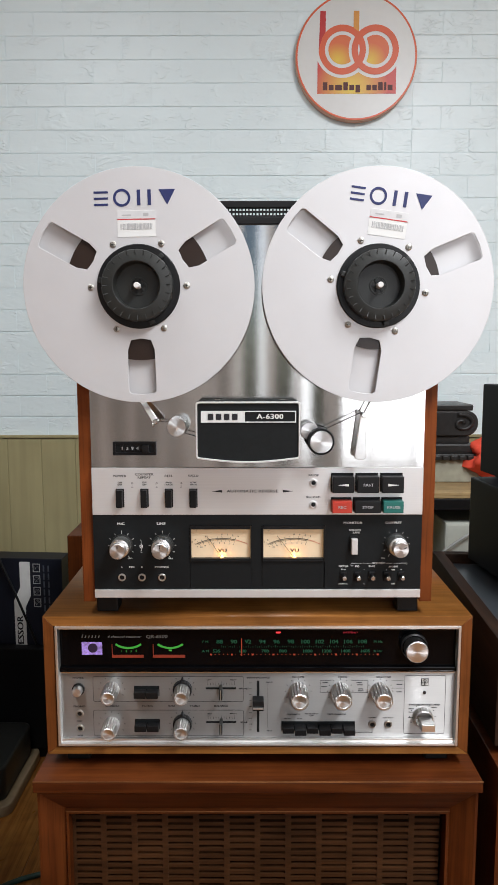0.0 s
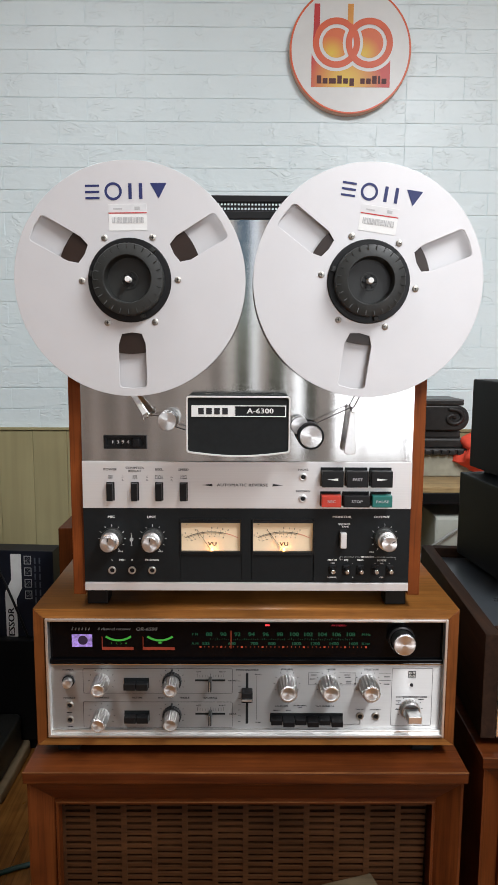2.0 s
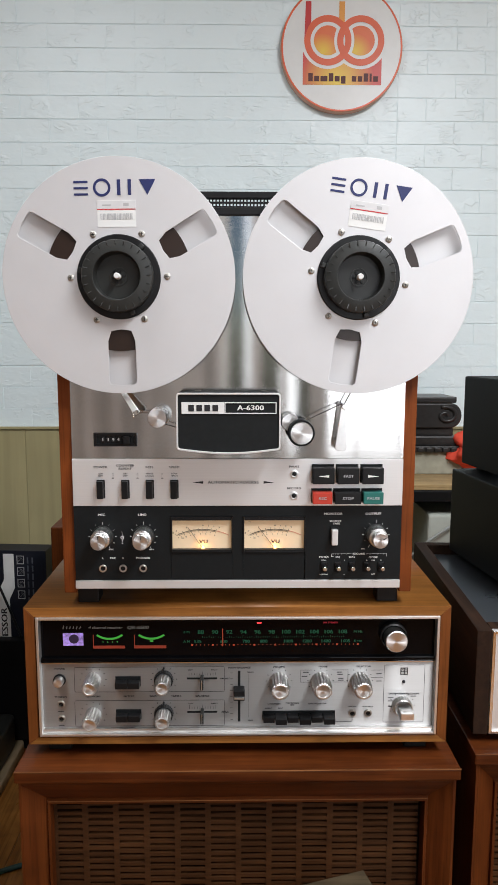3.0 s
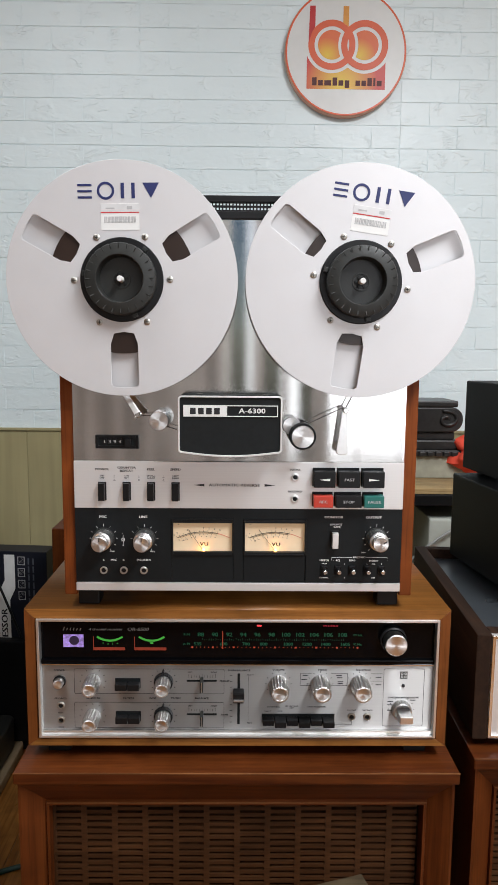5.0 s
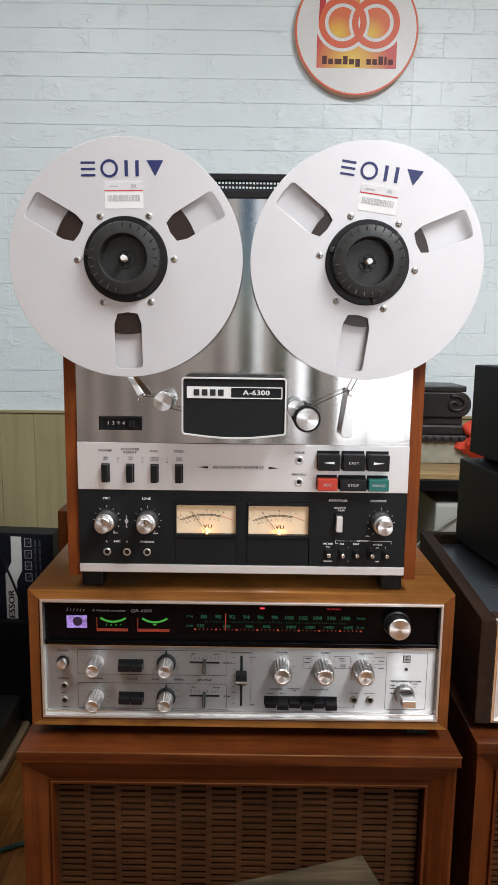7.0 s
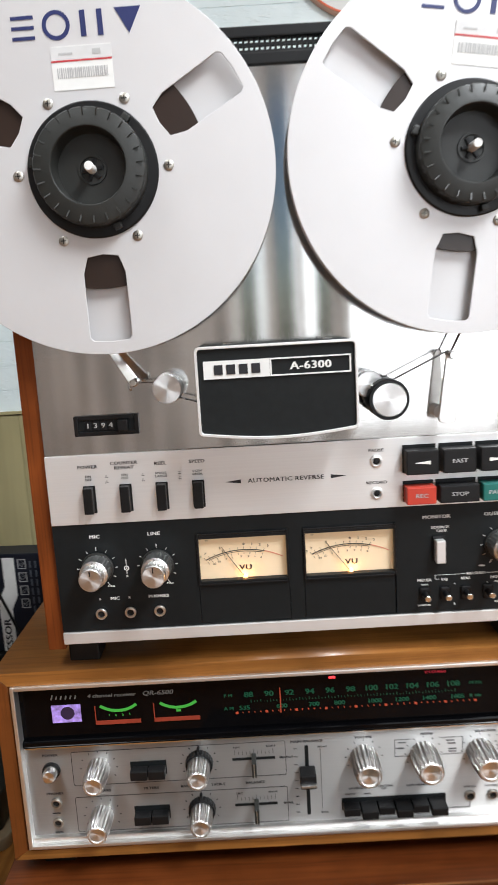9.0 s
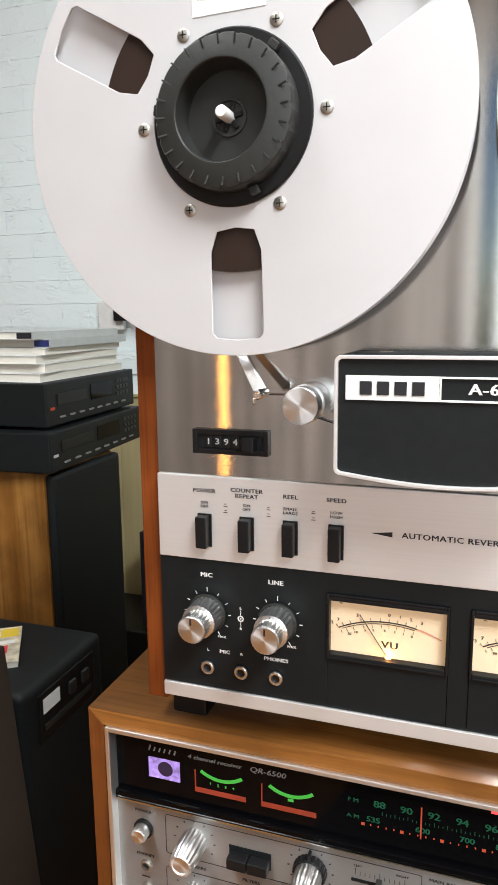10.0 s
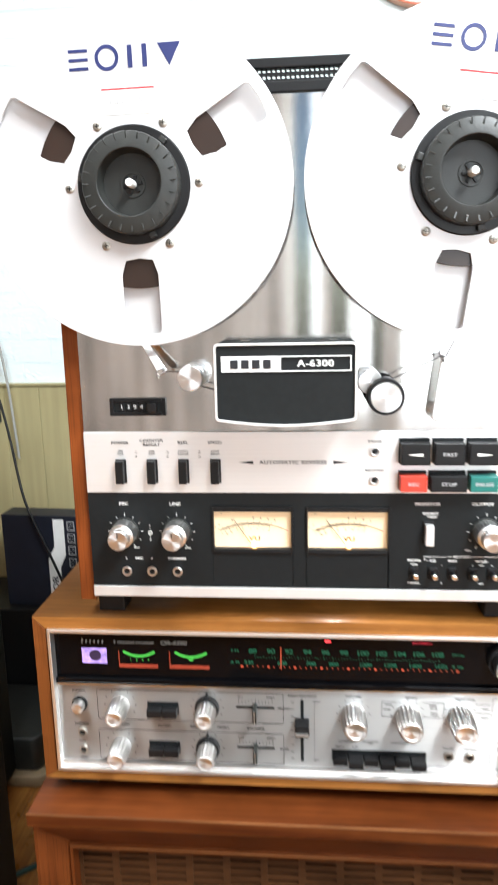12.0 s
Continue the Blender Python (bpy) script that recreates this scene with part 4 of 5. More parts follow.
scope = part("violet_scope", box(-0.2225, -0.1968, GY - 0.0004, GY + 0.0006, 0.8145, 0.8312), M_PURPLE, glass, "glowing violet display window")
part("scope_spot", lathe([(0.0062, GY - 0.0006), (0, GY - 0.0006)], -0.2085, 0.8235, 24), mat("dark_violet_spot", (0.03, 0.018, 0.05), 0.4), scope)
for x0, x1, c in ((-0.1845, -0.1445, -0.1635), (-0.1325, -0.0920, -0.1105)):
    bar = part("lit_bar", box(x0, x1, GY - 0.0005, GY + 0.0004, 0.8105, 0.8140), M_ORANGE, glass, "glowing red bar")
    part("lit_edge", box(x0, x0 + 0.0007, GY - 0.0005, GY + 0.0004, 0.8140, 0.8285), M_ORANGE, bar)
    pts = [(c + 0.026 * math.sin(radians(a)), 0.8505 - 0.026 * math.cos(radians(a))) for a in range(-36, 37, 6)]
    pts += [(c + 0.0285 * math.sin(radians(a)), 0.8505 - 0.0285 * math.cos(radians(a))) for a in range(36, -37, -6)]
    part("lit_arc", plate([pts], GY - 0.0004, 0.0005), M_ARC, glass, "glowing green tuning arc")
    bm = bmesh.new()
    for k, d in enumerate("1234" if c < -0.14 else "0"):
        if c < -0.14:
            words(d, c - 0.0085 + 0.006 * k, 0.8188 + abs(k - 1.5) * 0.0004, 0.0032, GY - 0.0003, bm=bm)
        else:
            box(c - 0.002, c + 0.002, GY - 0.0004, GY, 0.8192, 0.8212, bm=bm)
    part("arc_marks", bm, M_ARC, glass)
for k, text in enumerate(("88", "90", "92", "94", "96", "98", "100", "102", "104", "106", "108")):
    part("lettering", words(text, -0.048 + 0.018 * k, 0.8315, 0.0078, GY - 0.0002, wide=0.9), M_GREEN, glass)
for x, text in ((-0.052, "535"), (-0.019, "600"), (0.0095, "700"), (0.032, "800"), (0.063, "1000"), (0.087, "1200"), (0.111, "1400"), (0.136, "1605")):
    part("lettering", words(text, x, 0.8190, 0.0062, GY - 0.0002, wide=0.88), M_GREEN, glass)
for text, x, z in (("F M", -0.066, 0.8315), ("A M", -0.066, 0.8190), ("M Hz", 0.152, 0.8315), ("K Hz", 0.152, 0.8190)):
    part("lettering", words(text, x, z, 0.0046, GY - 0.0002), M_GREEN, glass)
bm, red = bmesh.new(), bmesh.new()
for k in range(64):
    x = -0.046 + 0.18 * k / 63
    box(x - 0.0002, x + 0.0002, GY - 0.0003, GY, 0.8240, 0.8255 + (0.0012 if k % 3 == 0 else 0), bm=bm)
for k in range(41):
    x = -0.059 + 0.211 * k / 40
    h = 0.0009 if k % 5 else 0.0015
    box(x - 0.0004 * (1 if k % 5 else 3), x + 0.0004 * (1 if k % 5 else 3), GY - 0.0003, GY, 0.8150 - h, 0.8150 + h * 0.4, bm=red)
part("scale_ticks", bm, M_GREEN, glass)
part("lower_scale", red, M_POINTER, glass)
part("tuning_pointer", box(-0.0206, -0.0197, -0.0004, 0.0006, 0.8130, 0.8365), M_POINTER, glass, "glowing red tuning pointer")
part("stereo_lamp", box(0.0232, 0.0290, GY - 0.0003, GY + 0.0003, 0.8428, 0.8448, 0.0003), mat("lit_red_lamp", (0.6, 0.02, 0.02), 0.4, glow=(1.0, 0.05, 0.06), glow_power=1.6), glass)
part("lettering", words("FM STEREO", 0.117, 0.8437, 0.0034, GY - 0.0002), mat("dim_red_print", (0.3, 0.02, 0.03), 0.5, glow=(0.6, 0.02, 0.05), glow_power=0.4), glass)


def metal_knob(x, z, r, depth, label, skirt=False):
    y0 = -0.001
    base = part("control_knob", lathe([(r * 1.06, y0), (r * 1.06, y0 - depth * 0.72), (r * 1.0, y0 - depth * 0.74), (r * 0.98, y0 - depth + 0.001), (r * 0.9, y0 - depth), (r * 0.86, y0 - depth)], x, z, 144, wave=flutes(18, 0.035)), M_KNOB, rec, label, smooth=50)
    part("knob_cap", lathe([(r * 0.88, y0 - depth), (r * 0.84, y0 - depth - 0.0006), (r * 0.72, y0 - depth - 0.0006), (r * 0.66, y0 - depth + 0.0004), (r * 0.3, y0 - depth + 0.0012), (0, y0 - depth + 0.0014)], x, z, 48), M_TURNED, base, smooth=30)
    if skirt:
        part("knob_skirt", lathe([(r * 1.32, y0), (r * 1.28, y0 - 0.006), (r * 1.1, y0 - 0.0062)], x, z, 72, wave=flutes(24, 0.03)), M_PLASTIC, base, smooth=40)
        part("skirt_lever", box(x - 0.0012, x + 0.0012, y0 - 0.006, y0, z + r * 1.2, z + r * 1.7, 0.0004), M_PLASTIC, base)
    return base


FY = -0.0013
metal_knob(-0.1855, 0.7690, 0.0092, 0.027, "ribbed aluminium speaker selector knob")
metal_knob(-0.1865, 0.7215, 0.0092, 0.027, "ribbed aluminium speaker selector knob")
metal_knob(-0.0955, 0.7690, 0.0092, 0.027, "ribbed tone knob with a black skirt", True)
metal_knob(-0.0960, 0.7225, 0.0092, 0.027, "ribbed tone knob with a black skirt", True)
metal_knob(0.0517, 0.7660, 0.0112, 0.030, "ribbed aluminium volume knob")
metal_knob(0.1050, 0.7660, 0.0112, 0.030, "ribbed aluminium mode knob")
metal_knob(0.1555, 0.7660, 0.0112, 0.030, "ribbed aluminium selector knob")
tune = part("tuning_knob", lathe([(0.0170, 0.001), (0.0170, -0.006), (0.0150, -0.0075)], 0.1965, 0.8275, 72, wave=flutes(40, 0.015)), M_PLASTIC, rec, "large silver tuning knob in a black collar", smooth=40)
part("tuning_cap", lathe([(0.0138, -0.006), (0.0138, -0.0225), (0.0128, -0.0235), (0.0060, -0.0238), (0, -0.0232)], 0.1965, 0.8275, 80, wave=flutes(40, 0.012)), M_TURNED, tune, smooth=40)
synth = part("decoder_knob", lathe([(0.0125, -0.001), (0.0120, -0.010), (0.0105, -0.011)], 0.2105, 0.7315, 72, wave=flutes(24, 0.03)), M_KNOB, rec, "silver decoder lever knob", smooth=40)
part("lever_bar", box(0.2025, 0.2195, -0.030, -0.010, 0.7262, 0.7362, 0.0012), M_KNOB, synth)
power = part("power_button", lathe([(0.0080, -0.001), (0.0080, -0.003), (0.0066, -0.0035)], -0.2280, 0.7690, 40), M_PLASTIC, rec, "round chrome power button", smooth=40)
part("button_cap", lathe([(0.0062, -0.003), (0.0062, -0.010), (0.0052, -0.012), (0, -0.0122)], -0.2280, 0.7690, 40), M_TURNED, power, smooth=40)
for x, z in ((-0.2272, 0.7360), (-0.2272, 0.7160), (0.1465, 0.7212), (0.1668, 0.7212)):
    jack = part("phone_jack", lathe([(0.0050, -0.001), (0.0050, -0.0028), (0.0042, -0.0034), (0.0032, -0.0034), (0.0032, 0.001)], x, z, 32), M_SCREW, rec, "chrome ringed jack socket", smooth=30)
    part("jack_hole", lathe([(0.0032, -0.0012), (0, -0.0012)], x, z, 24), M_PLASTIC, jack)
for z in (0.7665, 0.7215):
    sw = part("filter_switch", box(-0.1572, -0.1250, FY - 0.0005, 0.0, z - 0.0068, z + 0.0068), M_BLACK, rec, "pair of black filter push bars")
    for x in (-0.1565, -0.1408):
        part("push_bar", box(x, x + 0.0151, -0.011, FY - 0.0004, z - 0.0062, z + 0.0025, 0.0009), M_PLASTIC, sw)
for z in (0.7700, 0.7240):
    sl = part("balance_slider", box(-0.0660, -0.0275, FY - 0.0002, 0.0, z - 0.0012, z + 0.0012), M_BLACK, rec, "balance slider with a metal tab")
    part("slider_tab", box(-0.0485, -0.0445, -0.017, FY, z - 0.0085, z + 0.0052, 0.0006), M_HUB, sl)
    part("slider_line", box(-0.0469, -0.0461, -0.0174, -0.0165, z - 0.0080, z + 0.0050), M_KNOB, sl)
    bm = bmesh.new()
    for k in range(11):
        box(-0.0635 + 0.0034 * k, -0.0631 + 0.0034 * k, FY, FY + 0.0003, z + 0.0042, z + 0.0072 + (0.002 if k % 5 == 0 else 0), bm=bm)
    part("tick_marks", bm, M_PRINT, rec)
mb = part("main_balance", box(-0.0010, 0.0022, FY - 0.0002, 0.0, 0.7105, 0.7800), M_BLACK, rec, "upright main balance slider")
part("slider_handle", box(-0.0065, 0.0077, -0.016, FY, 0.7465, 0.7600, 0.0012), M_PLASTIC, mb)
part("slider_grip", box(-0.0060, 0.0072, -0.0185, -0.0155, 0.7495, 0.7522, 0.0005), M_KNOB, mb)
bm = bmesh.new()
for k in range(9):
    box(-0.0108, -0.0075, FY, FY + 0.0003, 0.7130 + 0.008 * k, 0.7134 + 0.008 * k, bm=bm)
box(0.0128, 0.0131, FY, FY + 0.0003, 0.7160, 0.7760, bm=bm)
part("tick_marks", bm, M_PRINT, rec)
keys = part("key_panel", box(0.0305, 0.1245, FY - 0.0006, 0.0, 0.7130, 0.7250), M_BLACK, rec, "row of six black push keys")
for k, out in enumerate((0.012, 0.017, 0.012, 0.017, 0.012, 0.017)):
    part("push_key", box(0.0315 + 0.0154 * k, 0.0460 + 0.0154 * k, -out, FY, 0.7138, 0.7215, 0.0009), M_PLASTIC, keys)


def outline(x0, x1, z0, z1, r=0.002):
    w = 0.0004
    return plate([rounded(x0, x1, z0, z1, r, 3), rounded(x0 + w, x1 - w, z0 + w, z1 - w, r - w, 3)[::-1]], FY, 0.0003)


for a in ((-0.2095, -0.0180, 0.7520, 0.7860), (-0.2100, -0.0180, 0.7050, 0.7405), (0.1865, 0.2390, 0.7080, 0.7870)):
    part("outline", outline(*a), M_PRINT, rec)
bm = bmesh.new()
for x0, x1, z in ((0.0795, 0.0935, 0.7805), (0.0795, 0.0935, 0.7640), (0.1190, 0.1400, 0.7805), (0.1190, 0.1400, 0.7640), (0.1700, 0.1850, 0.7800), (0.1700, 0.1850, 0.7700), (0.1120, 0.1470, 0.7095)):
    box(x0, x1, FY, FY + 0.0003, z - 0.0002, z + 0.0002, bm=bm)
for x, z0, z1 in ((0.0795, 0.7640, 0.7805), (0.1400, 0.7640, 0.7805), (0.1120, 0.7095, 0.7130), (0.1467, 0.7095, 0.7155)):
    box(x - 0.0002, x + 0.0002, FY, FY + 0.0003, z0, z1, bm=bm)
for x, z in ((0.0860, 0.7775), (0.0845, 0.7720), (0.1290, 0.7775), (0.1300, 0.7745), (0.1310, 0.7690), (0.1310, 0.7665), (0.1800, 0.7750), (0.1800, 0.7650), (0.1960, 0.7420), (0.1960, 0.7375), (0.1960, 0.7300), (0.2250, 0.7440), (-0.228, 0.7255), (-0.2275, 0.7060)):
    box(x - 0.0035, x + 0.0035, FY, FY + 0.0003, z - 0.0005, z + 0.0005, bm=bm)
for cx, cz in ((-0.1855, 0.7690), (-0.1865, 0.7215), (-0.0955, 0.7690), (-0.0960, 0.7225), (0.0517, 0.7660), (0.1050, 0.7660), (0.1555, 0.7660), (0.2105, 0.7315)):
    for k in range(9):
        a = radians(-120 + 30 * k)
        dot = box(-0.0004, 0.0004, FY, FY + 0.0003, 0.0155, 0.0170)
        dot.transform(Matrix.Translation((cx, 0, cz)) @ Matrix.Rotation(a, 4, "Y"))
        join(bm, dot)
tagged(part("printed_marks", bm, M_PRINT, rec), kind="stuff")
for text, x, z, size in (("POWER", -0.2280, 0.7838, 0.0036), ("PHONES", -0.2275, 0.7455, 0.0036), ("SPEAKERS", -0.1855, 0.7460, 0.0036), ("FILTERS", -0.1405, 0.7460, 0.0036), ("BASS", -0.1095, 0.7460, 0.0036), ("TREBLE", -0.0800, 0.7460, 0.0036), ("BALANCE", -0.0465, 0.7460, 0.0036),
                         ("MAIN BALANCE", 0.0010, 0.7842, 0.0036), ("FRONT", -0.0175, 0.7695, 0.0034), ("REAR", -0.0175, 0.7235, 0.0034), ("LEFT", -0.0615, 0.7815, 0.0026), ("RIGHT", -0.0310, 0.7815, 0.0026), ("LEFT", -0.0615, 0.7355, 0.0026), ("RIGHT", -0.0310, 0.7355, 0.0026),
                         ("VOLUME", 0.0515, 0.7850, 0.0036), ("MODE", 0.1080, 0.7850, 0.0036), ("SELECTOR", 0.1600, 0.7850, 0.0036), ("LOUDNESS", 0.0455, 0.7345, 0.0030), ("FM MUTING\nOFF", 0.0690, 0.7340, 0.0028), ("TAPE MONITOR", 0.1010, 0.7345, 0.0030), ("FRONT", 0.0385, 0.7285, 0.0024), ("REAR", 0.0540, 0.7285, 0.0024),
                         ("SYNTHESIZER/DECODER", 0.2128, 0.7475, 0.0032), ("TAPE REC", 0.1465, 0.7300, 0.0024), ("PLAY BACK", 0.1668, 0.7300, 0.0024), ("FRONT", 0.0150, 0.7780, 0.0024), ("REAR", 0.0150, 0.7120, 0.0024)):
    part("lettering", words(text, x, z, size, FY, wide=1.05, bold=0.07), M_PRINT, rec)
badge = part("square_badge", box(0.2075, 0.2170, FY, 0.0, 0.7735, 0.7830), M_PRINT, rec)
bm = bmesh.new()
for a in (-1, 1):
    for b in (-1, 1):
        lathe([(0.0017, FY - 0.0004), (0.0017, FY - 0.0001), (0.0009, FY - 0.0001), (0.0009, FY - 0.0004)], 0.21225 + a * 0.0022, 0.77825 + b * 0.0022, 16, bm)
part("badge_rings", bm, M_PAPER, badge)
part("decoder_lamp", lathe([(0.0022, -0.001), (0.0018, -0.0026), (0, -0.0032)], 0.2122, 0.7640, 20), M_PRINT, rec, smooth=40)


# the control face sits a little behind the trim
SEAT = Matrix.Translation((0.0004, 0.0100, -0.0026)) @ Matrix.Diagonal((1.0085, 1, 1, 1))
for ob in rec.children_recursive:
    if not ob.name.startswith(("case_", "foot", "back_plate", "front_trim")):
        ob.data.transform(SEAT)

# ---- speaker cabinets ----
def speaker_cabinet(m, label):
    """A low wooden loudspeaker cabinet with a mitred front frame and a fretwork grille; m carries it to its place."""
    base = m @ Vector((0, 0.2, 0))
    ob = thing("speaker_cabinet", label, "speaker", base, group="wooden speaker cabinets")
    put = lambda *a, **k: part(*a, at=m, **k)
    put("top", box(-0.2815, 0.2815, -0.030, 0.40, 0.648, 0.6635, 0.002), M_WOOD_CAB, ob, "worn mahogany top with a light front edge")
    put("body", box(-0.274, 0.274, 0.022, 0.395, 0.06, 0.6478, 0.002), M_WOOD_CABV, ob)
    put("edge_band", box(-0.2817, 0.2817, -0.0303, -0.0288, 0.6622, 0.6638, 0.0004), M_WORN, ob, label="pale worn front edge")
    put("bead_band", box(-0.2455, 0.2455, -0.0106, -0.0096, 0.6092, 0.6104, 0.0003), M_WORN, ob)
    put("plinth", box(-0.255, 0.255, 0.03, 0.38, 0.0, 0.06, 0.002), M_PLASTIC, ob)

    def mitre(pts_a, pts_b):
        bm = bmesh.new()
        rings = [[bm.verts.new(p) for p in ring] for ring in (pts_a, pts_b)]
        n = len(pts_a)
        for i in range(n):
            j = (i + 1) % n
            bm.faces.new((rings[0][i], rings[0][j], rings[1][j], rings[1][i]))
        bm.faces.new(rings[0][::-1])
        bm.faces.new(rings[1])
        bmesh.ops.recalc_face_normals(bm, faces=bm.faces[:])
        return bm

    # the section of the frame: outer lip, sloped face, inner bead
    xo, xi, zo, zi, zb, zbi = 0.2775, 0.2425, 0.6475, 0.6065, 0.062, 0.10
    prof = ((0.0, -0.024), (0.10, -0.024), (0.86, -0.006), (0.9, -0.010), (1.0, -0.010), (1.0, 0.021), (0.0, 0.021))
    for name, a, b, mat_ in (("top_rail", ((-xo, zo), (-xi, zi)), ((xo, zo), (xi, zi)), M_WOOD_CAB), ("bottom_rail", ((-xo, zb), (-xi, zbi)), ((xo, zb), (xi, zbi)), M_WOOD_CAB),
                             ("side_rail", ((-xo, zo), (-xi, zi)), ((-xo, zb), (-xi, zbi)), M_WOOD_CABV), ("side_rail", ((xo, zo), (xi, zi)), ((xo, zb), (xi, zbi)), M_WOOD_CABV)):
        ends = []
        for (ox, oz), (ix, iz) in (a, b):
            ends.append([(ox + (ix - ox) * t, y, oz + (iz - oz) * t) for t, y in prof])
        put(name, mitre(*ends), mat_, ob)
    put("grille_cloth", box(-xi, xi, 0.016, 0.021, zbi, zi), M_CLOTH, ob)
    bm = bmesh.new()
    cols, pitch, row = 12, (2 * xi) / 12, 0.0092
    verts, faces = [], []

    def bar(x0, x1, z0, z1, y0, y1):
        k = len(verts)
        verts.extend([(x0, y0, z0), (x1, y0, z0), (x1, y0, z1), (x0, y0, z1), (x0, y1, z0), (x1, y1, z0), (x1, y1, z1), (x0, y1, z1)])
        faces.extend([(k, k + 1, k + 2, k + 3), (k, k + 4, k + 5, k + 1), (k + 3, k + 2, k + 6, k + 7), (k, k + 3, k + 7, k + 4), (k + 1, k + 5, k + 6, k + 2)])

    for c in range(cols):
        x0 = -xi + pitch * c
        bar(x0 - 0.0038, x0 + 0.0038, zbi, zi, 0.0060, 0.0158)
        z = zbi + (row / 2 if c % 2 else 0)
        while z < zi - 0.004:
            bar(x0 + 0.0038, x0 + pitch - 0.0038, z, min(zi, z + 0.0054), 0.0065, 0.0158)
            z += row
    me = bpy.data.meshes.new("fretwork")
    me.from_pydata(verts, [], faces)
    bm.from_mesh(me)
    bpy.data.meshes.remove(me)
    tagged(put("fretwork_slats", bm, M_GRILLE, ob, label="dark wooden fretwork grille with staggered slots"), kind="stuff")
    return ob


speaker_cabinet(pose(0, 0, 0), "mahogany speaker cabinet with fretwork grille under a receiver")
speaker_cabinet(pose(0.592, 0.027, 0, 0, 0, -1.0), "mahogany speaker cabinet standing beside another")

# ---- beside the deck: open wooden case and black amplifiers ----
SIDE_M = pose(0.315, 0.03, 0.675, 0, 0, -3.0)
case = thing("wooden_case", "dark walnut cased receiver with a silver front", "audio unit", (0.53, 0.24, 0.664))
part("case_body", box(0.0202, 0.4198, 0.0082, 0.40, 0.002, 0.126), M_BLACK, case, at=SIDE_M)
for x0, x1 in ((0.0, 0.02), (0.42, 0.44)):
    part("side_panel", box(x0, x1, 0.0, 0.42, 0.0, 0.147, 0.0015), M_WOOD_DARK, case, at=SIDE_M)
part("rim_back", box(0.0202, 0.4198, 0.40, 0.42, 0.0, 0.147, 0.0015), M_WOOD_DARK, case, at=SIDE_M)
part("rim_front", box(0.0202, 0.4198, 0.0082, 0.03, 0.1262, 0.147, 0.0015), M_WOOD_DARK, case, at=SIDE_M)
part("top_plate", box(0.021, 0.419, 0.0305, 0.3995, 0.1262, 0.1290), mat("blue_grey_metal", (0.07, 0.08, 0.09), 0.3, 0.4, 0.1), case, at=SIDE_M)
part("front_plate", box(0.0204, 0.4196, 0.002, 0.0078, 0.002, 0.146, 0.0006), M_STRIP, case, "pale aluminium front plate", at=SIDE_M)
part("front_trim", frame_box(0.0206, 0.4194, 0.0022, 0.1458, 0.004, -0.0012, 0.0016, 0.0004), M_CHROME, case, at=SIDE_M)
part("dial_window", box(0.036, 0.30, 0.0, 0.0018, 0.06, 0.10), M_GLASS, case, "dark dial window", at=SIDE_M)
for x in (0.03, 0.38):
    for y in (0.03, 0.36):
        part("foot", box(x, x + 0.03, y, y + 0.03, -0.011, 0.001, 0.002), M_PLASTIC, case, at=SIDE_M)
LOW_M = pose(0.394, 0.417, 0.8045, 0, 0, 7.2)
amp = thing("black_amplifier", "black metal amplifier standing on a wooden case", "amplifier", (0.5, 0.28, 0.8045), group="black amplifiers")
part("chassis", box(0.0, 0.367, -0.292, 0.0, 0.013, 0.166, 0.003), M_BLACK, amp, at=LOW_M)
for x in (0.032, 0.335):
    for y in (-0.265, -0.027):
        part("foot", lathe([(0, 0), (0.013, 0), (0.013, -0.013), (0, -0.013)], 0, 0, 20), M_PLASTIC, amp, at=LOW_M @ Matrix.Translation((x, y, 0.0)) @ Matrix.Rotation(radians(-90), 4, "X"))
UP_M = pose(0.414, 0.428, 0.9707, 0, 0, 7.2)
amp = thing("black_amplifier", "black metal amplifier stacked on another", "amplifier", (0.5, 0.28, 0.9707), group="black amplifiers")
part("chassis", box(0.0, 0.367, -0.27, 0.0, 0.009, 0.169, 0.003), M_VINYL, amp, at=UP_M)
for x in (0.032, 0.335):
    for y in (-0.243, -0.027):
        part("foot", box(x - 0.01, x + 0.01, y - 0.01, y + 0.01, 0.0, 0.009), M_PLASTIC, amp, at=UP_M)

# ---- table by the wall with carved stand ----
tab = thing("side_table", "wooden table with a black edge against the wall", "table", (0.75, 1.15, 0))
BY_WALL = Matrix.Translation((0.018, 0, 0.007))
part("tabletop", box(0.3, 1.25, 0.98, 1.33, 0.806, 0.822, 0.002), wood("pale_table_top", (0.3, 0.2, 0.09), (0.42, 0.3, 0.15), "x", 0.5), tab, at=BY_WALL)
part("table_edge", box(0.3, 1.25, 0.975, 1.33, 0.775, 0.8056, 0.002), M_PLASTIC, tab, at=BY_WALL)
for x in (0.32, 1.2):
    for y in (1.0, 1.29):
        part("leg", box(x, x + 0.035, y, y + 0.035, -0.007, 0.7748, 0.002), M_PLASTIC, tab, at=BY_WALL)
stone = tagged(part("stone_block", box(0.44, 0.640, 1.13, 1.29, 0.8225, 0.888, 0.004), M_STONE, at=BY_WALL), "mottled grey-green stone block on a table", "stone block")
stand = thing("carved_stand", "carved black wooden stand with a scroll", "ornament", (0.5, 1.2, 0.888))
part("base_plate", box(0.42, 0.632, 1.12, 1.29, 0.8882, 0.906, 0.004), M_CASTBLACK, stand, at=BY_WALL)
bm = bmesh.new()
